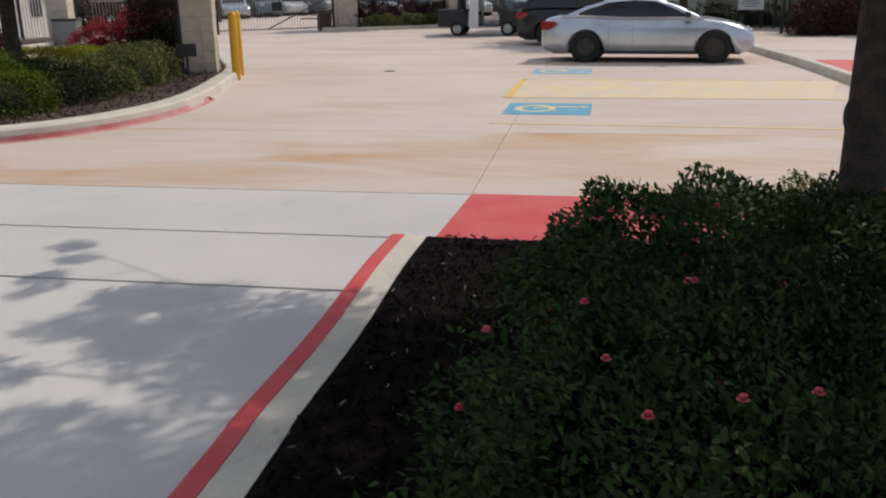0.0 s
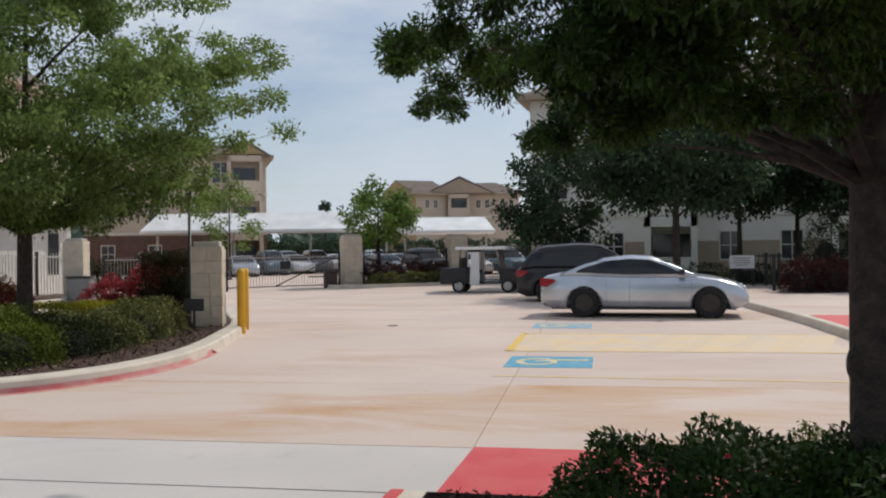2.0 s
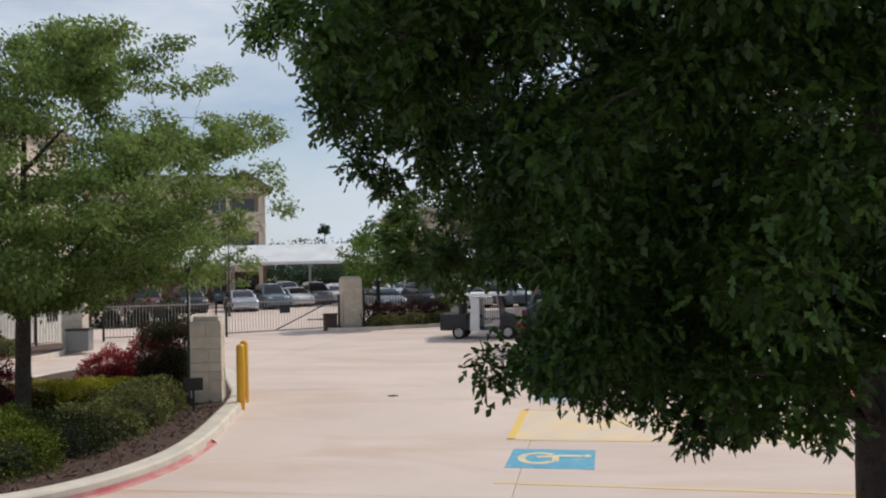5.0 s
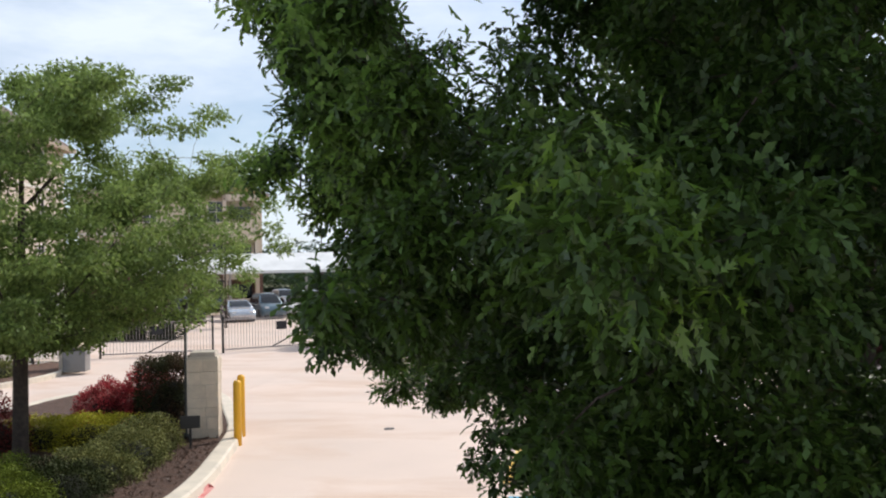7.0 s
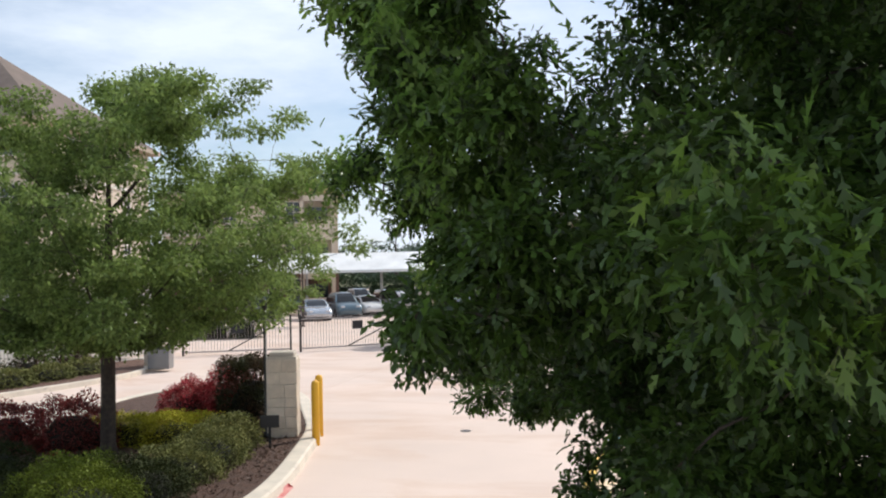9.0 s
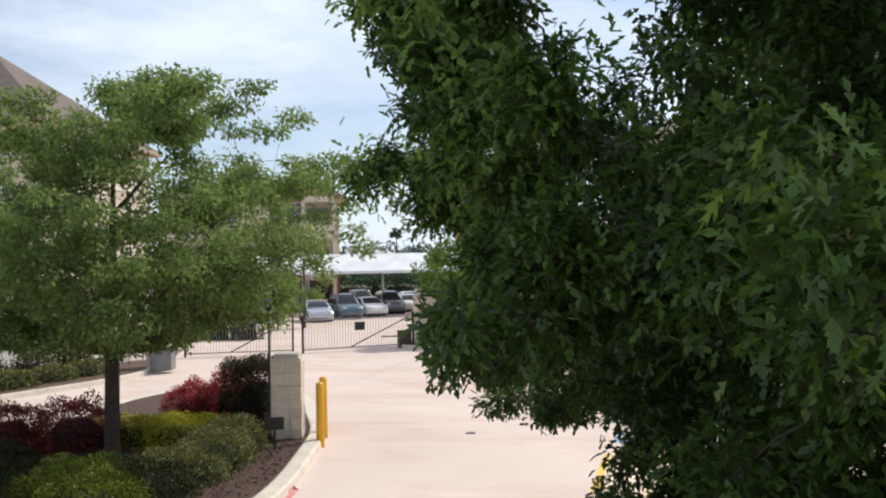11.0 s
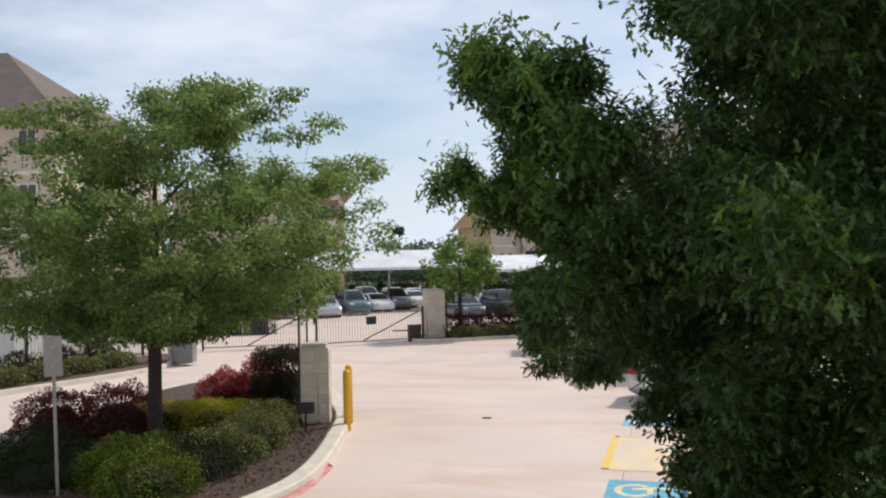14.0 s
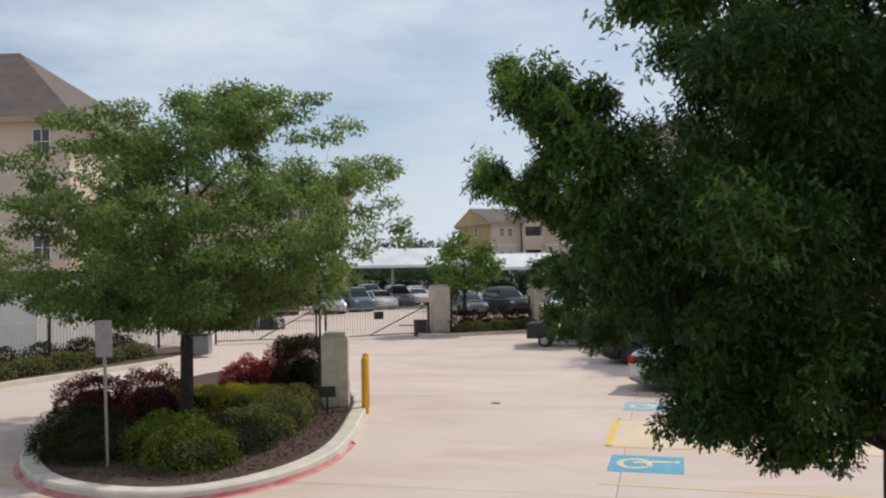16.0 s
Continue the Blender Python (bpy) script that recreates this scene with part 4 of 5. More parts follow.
ISL_SHRUBS = [
    ("boxwood_bush", -8.0, 10.05, 0.80, 0.70, 0.68, "leaf_box", "rounded green boxwood bush near the island kerb", 0.05, 3400),
    ("boxwood_bush", -7.45, 9.65, 0.68, 0.66, 0.62, "leaf_box", "rounded green boxwood bush near the island kerb", 0.05, 2600),
    # dark_bush: shade under the elm and between mounds is in the leaf colour
    ("dark_bush", -9.35, 9.75, 0.75, 0.75, 0.45, "leaf_shade", "low green bush with the tree's shade in its dark leaf colour", 0.05, 2600),
    ("dark_bush", -10.1, 10.2, 0.75, 0.8, 0.45, "leaf_shade", "low green bush with the tree's shade in its dark leaf colour", 0.05, 2600),
    ("dark_bush", -8.5, 11.0, 0.85, 0.7, 0.46, "leaf_shade", "low green bush with the tree's shade in its dark leaf colour", 0.05, 2400),
    ("dark_bush", -11.0, 11.2, 0.75, 0.8, 0.5, "leaf_shade", "low green bush with the tree's shade in its dark leaf colour", 0.05, 2200),
    ("dark_bush", -7.45, 10.85, 0.60, 0.55, 0.50, "leaf_shade", "low green bush between the clipped mounds, shade in its leaf colour", 0.05, 2200),
    ("olive_shrub", -7.65, 11.75, 0.65, 0.62, 0.52, "leaf_olive", "loose olive-green shrub on the island", 0.06, 2200),
    ("olive_shrub", -7.85, 12.85, 0.62, 0.70, 0.58, "leaf_olive", "loose olive-green shrub on the island", 0.06, 2200),
    ("olive_shrub", -8.2, 13.9, 0.55, 0.58, 0.60, "leaf_olive", "loose olive-green shrub on the island", 0.06, 1600),
    ("golden_hedge", -9.55, 14.2, 0.72, 0.52, 0.52, "leaf_yellow", "golden-yellow clipped shrub on the island", 0.05, 2600),
    ("golden_hedge", -10.4, 13.9, 0.65, 0.45, 0.52, "leaf_yellow", "golden-yellow clipped shrub on the island", 0.05, 1800),
    ("red_shrub", -12.3, 12.9, 0.80, 0.65, 0.80, "leaf_red", "loose dark red shrub on the island", 0.07, 2200),
    ("red_shrub", -11.1, 13.3, 0.80, 0.65, 0.90, "leaf_red", "loose dark red shrub on the island", 0.07, 2200),
    ("red_shrub", -10.7, 16.2, 0.65, 0.55, 0.85, "leaf_scarlet", "loose bright red shrub on the island", 0.07, 2000),
    ("red_shrub", -9.85, 16.4, 0.65, 0.55, 1.12, "leaf_scarlet", "loose bright red shrub on the island", 0.07, 2000),
    ("bronze_hedge", -9.0, 15.95, 0.56, 0.56, 1.40, "leaf_redgreen", "tall dark bronze hedge beside the stone pillar", 0.065, 5200),
]
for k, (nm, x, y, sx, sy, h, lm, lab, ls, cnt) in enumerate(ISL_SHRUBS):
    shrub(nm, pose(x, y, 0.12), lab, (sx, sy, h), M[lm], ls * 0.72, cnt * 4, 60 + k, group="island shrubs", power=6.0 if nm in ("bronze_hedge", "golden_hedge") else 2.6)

# ---- beds and planting by the far gate ----
def bed_box(pts, label):
    line = smooth_line(pts, 4, True)
    bm = bmesh.new()
    sweep(bm, line, [(0.0, -0.03), (0.02, 0.14), (0.16, 0.15), (0.16, -0.03)], True)
    tagged(link("kerb", bm, M["kerb"]), "pale concrete kerb of a planting bed", "kerb", kind="structure")
    bm = bmesh.new()
    slab(bm, offset(line, 0.15, True), -0.03, 0.12)
    tagged(link("planting_bed", bm, M["mulch_red"]), label, "planting bed", kind="structure")


bed_box([(-13.9, 34.6), (-12.3, 34.5), (-10, 36.6), (-8.0, 38.4), (-8.2, 41), (-11, 41.5), (-14.2, 38.5)], "mulched bed beside the exit gate")
bed_box([(-19.0, 14.0), (-18.5, 18), (-18.1, 22.5), (-19.0, 25.2), (-20.6, 27), (-23.5, 26), (-25, 18), (-25.5, 10), (-20, 8)], "mulched bed along the entrance lane")
for k, (x, y) in enumerate([(-12.0, 36.0), (-11.0, 37.0), (-10.0, 38.0)]):
    shrub("low_hedge", pose(x + 0.40, y - 0.35, 0.1, 0, 0, 40), "low olive hedge along the far bed", (0.8, 0.4, 0.5), M["leaf_olive"], 0.08, 2200, 90 + k, group="far bed hedges")
    shrub("red_shrub", pose(x + 0.02, y + 0.12, 0.1, 0, 0, 40), "dull red shrub in the far bed", (0.95, 0.40, 0.95), M["leaf_maroon"], 0.09, 2600, 95 + k, group="far bed shrubs")
for k in range(7):
    shrub("low_hedge", pose(-19.4 - 0.05 * k, 13.5 + 1.55 * k, 0.1, 0, 0, 85), "low green hedge along the entrance lane", (0.8, 0.45, 0.5), M["leaf_olive"], 0.08, 2400, 100 + k, group="entrance lane hedges")
    shrub("red_shrub", pose(-20.9, 13.2 + 1.7 * k, 0.1), "dull red and green shrub behind the low hedge", (0.6, 0.6, 0.75), M["leaf_redgreen"], 0.09, 1800, 110 + k, group="entrance lane shrubs")


for k in range(4):
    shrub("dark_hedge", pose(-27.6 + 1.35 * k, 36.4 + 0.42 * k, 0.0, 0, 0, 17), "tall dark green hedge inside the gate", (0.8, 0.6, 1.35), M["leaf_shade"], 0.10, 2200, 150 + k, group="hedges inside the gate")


# ---- fences and gates ----
def fence(a, b, height, label, name="iron_fence", spacing=0.13, sign=False, brace=False, group="iron fences", base=0.06, pale=False):
    a, b = Vector((*a, 0)), Vector((*b, 0))
    length = (b - a).length
    t = holder(name, Matrix.Translation(a) @ pose(0, 0, 0, 0, 0, math.degrees(math.atan2(b.y - a.y, b.x - a.x))), label, "gate" if brace else "fence", group)
    bm = bmesh.new()
    w = 0.008 if brace else 0.011
    box(bm, -w, -w, base, w, w, height)
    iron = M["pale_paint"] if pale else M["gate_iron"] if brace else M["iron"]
    first = part("picket", bm, iron, t)
    n = max(2, int(length / spacing))
    for k in range(1, n):
        ob = new("picket", first.data)
        ob.parent = t
        ob.location = (k * length / n, 0, 0)
    for z in ((base + 0.08), height - 0.12):
        bm = bmesh.new()
        box(bm, 0, -0.022, z - 0.025, length, 0.022, z + 0.025)
        part("rail", bm, iron, t)
    for x in np.linspace(0, length, 2 if brace else max(2, int(length / 2.4) + 1)):
        bm = bmesh.new()
        box(bm, x - 0.04, -0.04, 0, x + 0.04, 0.04, height + 0.08)
        part("post", bm, M["iron"], t)
    if brace:
        bm = bmesh.new()
        tube(bm, [(length * 0.42, -0.03, base + 0.1), (length * 0.95, -0.03, height - 0.15)], [0.025, 0.025], 6)
        part("brace", bm, M["iron"], t)
    if sign:
        bm = bmesh.new()
        box(bm, length * 0.5 - 0.22, -0.06, height * 0.58, length * 0.5 + 0.22, -0.04, height * 0.58 + 0.34)
        part("sign_plate", bm, M["plastic"], t, "small dark plate")
    return t


fence((-16.9, 31.6), (-13.5, 35.1), 1.45, "closed black iron swing gate across the exit lane", "vehicle_gate", 0.12, True, True, "vehicle gates")
fence((-20.9, 29.3), (-17.3, 31.5), 1.45, "closed black iron swing gate across the entrance lane", "vehicle_gate", 0.12, True, True, "vehicle gates")
fence((-12.7, 36.0), (-9.6, 38.3), 1.6, "black iron perimeter fence between stone pillars")
fence((-8.8, 38.9), (-6.5, 41.5), 1.6, "black iron perimeter fence between stone pillars")
fence((-23.6, 12.0), (-21.0, 28.6), 1.6, "perimeter fence with pale pickets along the entrance lane", pale=True)
fence((2.6, 33.5), (12.0, 32.0), 1.3, "black iron fence beside the pavement")


# ---- buildings ----
def window(parent, x, z, w, h, m):
    f = bmesh.new()
    o, i = (w / 2 + 0.07, h / 2 + 0.08), (w / 2, h / 2)
    rings = [[f.verts.new((x + sx * q[0], y, z + h / 2 + sz * q[1])) for sx, sz in ((-1, -1), (1, -1), (1, 1), (-1, 1))] for q, y in ((o, 0.0), (o, -0.08), (i, -0.08), (i, 0.0))]
    for r0, r1 in zip(rings, rings[1:]):
        for k in range(4):
            f.faces.new((r0[k], r0[(k + 1) % 4], r1[(k + 1) % 4], r1[k]))
    ob = part("window", f, M["trim"], parent)
    ob.matrix_basis = m
    g = bmesh.new()
    box(g, x - w / 2, -0.025, z, x + w / 2, 0.02, z + h)
    part("pane", g, M["pane"], ob)
    for x0, x1, z0, z1 in ((x - 0.025, x + 0.025, z, z + h), (x - w / 2, x + w / 2, z + h / 2 - 0.02, z + h / 2 + 0.02)):
        g = bmesh.new()
        box(g, x0, -0.045 if z1 - z0 < 0.1 else -0.05, z0, x1, -0.022, z1)
        part("mullion", g, M["trim"], ob)


def building(m, w, d, storeys, wall_mat, label, bays, ridge="x", hip=0.0, storey=3.0, rise=2.0, balconies=(), base_mat=None, gables=(), overhang=0.6, windows=True, side=True, win=(0.95, 1.35), gable_mat=None, end_mat=None, base_h=0.95):
    """An apartment block: walls, floor bands, windows, balconies, pitched roof. Front at y = 0, from x = 0 to w."""
    t = holder("apartment_building", m, label, "building", "apartment buildings")
    h = storeys * storey
    bm = bmesh.new()
    box(bm, 0, 0, -0.1, w, d, h)
    part("wall", bm, wall_mat, t)
    if base_mat:
        bm = bmesh.new()
        box(bm, -0.015, -0.015, -0.1, w + 0.015, d + 0.015, storey * base_h)
        part("ground_storey", bm, base_mat, t)
    for s in range(1, storeys):
        bm = bmesh.new()
        box(bm, -0.06, -0.06, s * storey - 0.12, w + 0.06, d + 0.06, s * storey + 0.08)
        part("floor_band", bm, M["trim"], t)
    o = overhang
    bm = bmesh.new()
    if ridge == "x":
        pts = [(-o, -o, h), (w + o, -o, h), (w + o, d + o, h), (-o, d + o, h), (hip - (0 if hip else o), d / 2, h + rise), (w - hip + (0 if hip else o), d / 2, h + rise)]
        faces = [(0, 1, 5, 4), (2, 3, 4, 5), (1, 2, 5), (3, 0, 4), (3, 2, 1, 0)]
    else:
        pts = [(-o, -o, h), (w + o, -o, h), (w + o, d + o, h), (-o, d + o, h), (w / 2, hip - (0 if hip else o), h + rise), (w / 2, d - hip + (0 if hip else o), h + rise)]
        faces = [(0, 1, 4), (1, 2, 5, 4), (2, 3, 5), (3, 0, 4, 5), (3, 2, 1, 0)]
    vs = [bm.verts.new(p) for p in pts]
    for f in faces:
        bm.faces.new([vs[i] for i in f])
    roof = part("roof", bm, M["shingle"], t)
    bm = bmesh.new()
    box(bm, -o - 0.02, -o - 0.02, h - 0.28, w + o + 0.02, d + o + 0.02, h - 0.004)
    part("fascia", bm, M["stucco_tan"], roof)
    for gx, gw, gh in gables:
        bm = bmesh.new()
        prism(bm, [(gx - gw / 2 - 0.3, h - 0.05), (gx + gw / 2 + 0.3, h - 0.05), (gx, h + gh)], -o - 0.5, d * 0.5)
        part("gable_roof", bm, M["shingle"], roof)
        bm = bmesh.new()
        prism(bm, [(gx - gw / 2 + 0.1, h - 0.02), (gx + gw / 2 - 0.1, h - 0.02), (gx, h + gh - 0.35)], -o - 0.56, -o - 0.50)
        part("gable_wall", bm, gable_mat or M["stucco_yellow"], t)
    if end_mat:
        bm = bmesh.new()
        prism(bm, [(0, -0.1), (d, -0.1), (d, h), (d / 2, h + rise - 0.12), (0, h)], 0.0, 0.07, pose(0, 0, 0, 0, 0, 90))
        part("end_wall", bm, end_mat, t)
        bm = bmesh.new()
        prism(bm, [(-o + 0.25, h - 0.02), (d + o - 0.25, h - 0.02), (d / 2, h + rise - 0.10)], o, o + 0.03, pose(0, 0, 0, 0, 0, 90))
        part("gable_panel", bm, end_mat, t)
        window(t, -d * 0.42, h - 1.75, 1.1, 1.3, pose(-0.07, 0, 0, 0, 0, -90))
    for s in range(storeys):
        for k in range(bays):
            x = w * (k + 0.5) / bays
            if k in balconies:
                bm = bmesh.new()
                bw = min(w / bays * 0.78, 2.6)
                z0 = s * storey + 0.12
                for q in (x - bw / 2, x + bw / 2):
                    box(bm, q - 0.15, -1.3, z0 - 0.2, q + 0.15, 0.0, z0 + storey - 0.25)
                box(bm, x - bw / 2, -1.3, z0 - 0.2, x + bw / 2, 0.0, z0 + 0.02)
                box(bm, x - bw / 2 - 0.15, -1.3, z0 + storey - 0.75, x + bw / 2 + 0.15, -1.1, z0 + storey - 0.25)
                box(bm, x - bw / 2, -1.28, z0, x + bw / 2, -1.2, z0 + 0.95)
                b = part("balcony", bm, wall_mat, t)
                bm = bmesh.new()
                box(bm, x - 0.9, -0.05, z0 + 0.02, x + 0.9, 0.0, z0 + 2.1)
                part("balcony_door", bm, M["pane"], b)
            elif windows:
                if win[0] < 0.6:
                    window(t, x - 0.55, s * storey + 1.1, win[0], win[1], Matrix.Identity(4))
                    window(t, x + 0.55, s * storey + 1.1, win[0], win[1], Matrix.Identity(4))
                else:
                    window(t, x, s * storey + 0.95, win[0], win[1], Matrix.Identity(4))
        if side:
            for y in np.linspace(d * 0.25, d * 0.75, 2):
                window(t, y, s * storey + 0.95, 0.9, 1.3, pose(w, 0, 0, 0, 0, 90))
    return t


block = building(pose(-45.8, 59.4, 0, 0, 0, 32), 14.5, 12, 3, M["stucco"], "three-storey cream stucco apartment block with balconies", 4, "x", 3.0, 3.3, 1.6, (3,), M["brick"], ((12.7, 3.6, 1.3),))
for k in range(3):
    window(block, 10.75, 3.3 * k + 0.95, 1.3, 1.7, Matrix.Identity(4))
building(pose(-27.5, 103.1, 0, 0, 0, 17), 9.0, 10, 3, M["stucco"], "cream stucco apartment block with a wide tan gable", 3, "x", 2.5, 2.9, 1.7, (0,), None, ((1.6, 8.2, 2.1),), win=(0.5, 0.95), gable_mat=M["stucco_tan"])
building(pose(-6.9, 45.4, 0, 0, 0, 0), 34, 12, 3, M["stucco_white"], "long three-storey pale cream apartment block behind the trees", 12, "x", 4.0, 3.2, 2.4, (2, 5, 8), M["stucco_tan"], base_h=0.58)
building(pose(-56.9, 29.9, 0, 0, 0, 16), 22.5, 14, 4, M["stucco"], "four-storey cream apartment block with a brown hipped roof", 7, "x", 7.0, 2.97, 5.6, (), None)


building(pose(-30.5, 100.1, 0, 0, 0, 40), 4.0, 11, 3, M["stucco"], "cream stucco wing with an ochre gable end", 1, "x", 0.0, 2.9, 2.0, (), None, side=False, win=(0.5, 0.95), end_mat=M["stucco_yellow"])


def carport(a, b, depth, label, low=3.4, high=4.7):
    """A steel carport: white canopy with a fascia, sloping back, on posts."""
    a, b = Vector((*a, 0)), Vector((*b, 0))
    length = (b - a).length
    t = holder("carport", Matrix.Translation(a) @ pose(0, 0, 0, 0, 0, math.degrees(math.atan2(b.y - a.y, b.x - a.x))), label, "carport", "carports")
    bm = bmesh.new()
    vs = [bm.verts.new(p) for p in ((0, 0, low), (length, 0, low), (length - 0.6, depth / 2, high), (0.6, depth / 2, high), (0, depth, low), (length, depth, low))]
    bm.faces.new((vs[0], vs[1], vs[2], vs[3]))
    bm.faces.new((vs[3], vs[2], vs[5], vs[4]))
    bm.faces.new((vs[1], vs[5], vs[2]))
    bm.faces.new((vs[4], vs[0], vs[3]))
    bm.faces.new((vs[0], vs[4], vs[5], vs[1]))
    part("canopy", bm, M["white_metal"], t)
    bm = bmesh.new()
    box(bm, -0.05, -0.05, low - 0.2, length + 0.05, depth + 0.05, low - 0.004)
    part("fascia", bm, M["white_metal"], t)
    for x in np.linspace(0.5, length - 0.5, max(2, int(length / 5) + 1)):
        bm = bmesh.new()
        box(bm, x - 0.08, depth * 0.5 - 0.08, -0.02, x + 0.08, depth * 0.5 + 0.08, low)
        part("post", bm, M["steel"], t)
    return t


carport((-38.3, 56.2), (-20.3, 61.5), 5.0, "white metal carport over a row of parked cars", 3.35, 4.7)
# low stone pool house behind the entrance-lane fence
ph = holder("pool_house", pose(-23.66, 22.4, 0, 0, 0, 85), "low white limestone pool house with a dark shutter", "building")
bm = bmesh.new()
box(bm, 0, 0, -0.05, 7.6, 2.0, 3.0)
part("wall", bm, M["stucco_white"], ph)
r = np.random.default_rng(8)
for row in range(12):
    x = -r.uniform(0, 0.4)
    while x < 7.6:
        bw = r.uniform(0.4, 0.9)
        x0, x1 = max(x, 0.0), min(x + bw, 7.6)
        if x1 - x0 > 0.1 and not (x1 > 6.4 and x0 < 7.0 and 3 <= row <= 9):
            bm = bmesh.new()
            box(bm, x0 + 0.008, -0.025, row * 0.25 + 0.008, x1 - 0.008, 0.01, row * 0.25 + 0.242, 0.006)
            part("stone", bm, M["stucco_white"], ph)
        x += bw
bm = bmesh.new()
box(bm, -0.5, -0.5, 3.0, 8.0, 2.4, 3.2, 0.02)
part("roof", bm, M["shingle"], ph)
bm = bmesh.new()
box(bm, 6.45, -0.05, 0.8, 6.95, 0.0, 2.4, 0.01)
part("shutter", bm, M["plastic"], ph, "dark shutter")

# grey utility box beside the entrance pillar
ub = holder("utility_box", pose(-18.3, 24.7, 0.1, 0, 0, 20), "dark grey metal utility box beside the stone pillar", "utility box")
bm = bmesh.new()
box(bm, -0.36, -0.26, 0, 0.36, 0.26, 0.68, 0.02)
part("cabinet", bm, M["grey_car"], ub)
bm = bmesh.new()
box(bm, -0.39, -0.29, 0.68, 0.39, 0.29, 0.74, 0.015)
part("lid", bm, M["iron"], ub)

go = holder("gate_operator", pose(-13.75, 34.75, 0.0, 0, 0, 37), "dark brown metal gate motor housing beside the pillar", "gate motor")
bm = bmesh.new()
box(bm, -0.26, -0.22, 0.0, 0.26, 0.22, 0.66, 0.03)
part("housing", bm, M["operator"], go)
bm = bmesh.new()
box(bm, -0.29, -0.25, 0.66, 0.29, 0.25, 0.74, 0.025)
part("hood", bm, M["operator"], go)
bm = bmesh.new()
tube(bm, [(-0.24, 0.0, 0.5), (-0.62, 0.02, 0.5), (-0.95, 0.16, 0.5)], [0.03, 0.03, 0.03], 6)
part("arm", bm, M["iron"], go)

carport((-19.3, 59.7), (-12.4, 61.6), 5.5, "white metal carport over parked cars", 3.05, 4.1)


# ---- vehicles ----
def loft(stations, sections):
    """A closed skin through half-sections mirrored about y = 0; each section is a list of (y, z)."""
    bm = bmesh.new()
    rows = []
    for x, sec in zip(stations, sections):
        full = [(y, z) for y, z in sec] + [(-y, z) for y, z in sec[-2::-1]]
        rows.append([bm.verts.new((x, y, z)) for y, z in full])
    for r0, r1 in zip(rows, rows[1:]):
        for a, b, c, d in zip(r0, r1, r1[1:], r0[1:]):
            bm.faces.new((a, b, c, d))
    bm.faces.new(rows[0])
    bm.faces.new(rows[-1][::-1])
    return bm


def wheel(parent, x, y, r, w, hub="rim"):
    bm = bmesh.new()
    side = 1 if y > 0 else -1
    m = pose(x, y, r, -90 * side, 0, 0)
    spin(bm, [(r * 0.62, -w / 2), (r * 0.95, -w / 2), (r, -w * 0.35), (r, w * 0.35), (r * 0.95, w / 2), (r * 0.66, w / 2), (r * 0.64, w * 0.3)], 26, m)
    t = part("wheel", bm, M["tyre"], parent, smooth=True)
    bm = bmesh.new()
    spin(bm, [(r * 0.66, w * 0.30), (r * 0.64, w * 0.44), (r * 0.58, w * 0.46), (r * 0.56, w * 0.36), (r * 0.2, w * 0.36), (r * 0.16, w * 0.44), (r * 0.05, w * 0.45)], 20, m)
    for k in range(5):
        box(bm, r * 0.12, -0.035, w * 0.36, r * 0.6, 0.035, w * 0.45, 0, m @ pose(0, 0, 0, 0, 0, 72 * k))
    part("rim", bm, M[hub], t, "five-spoke alloy rim darkened for shadow")
    return t


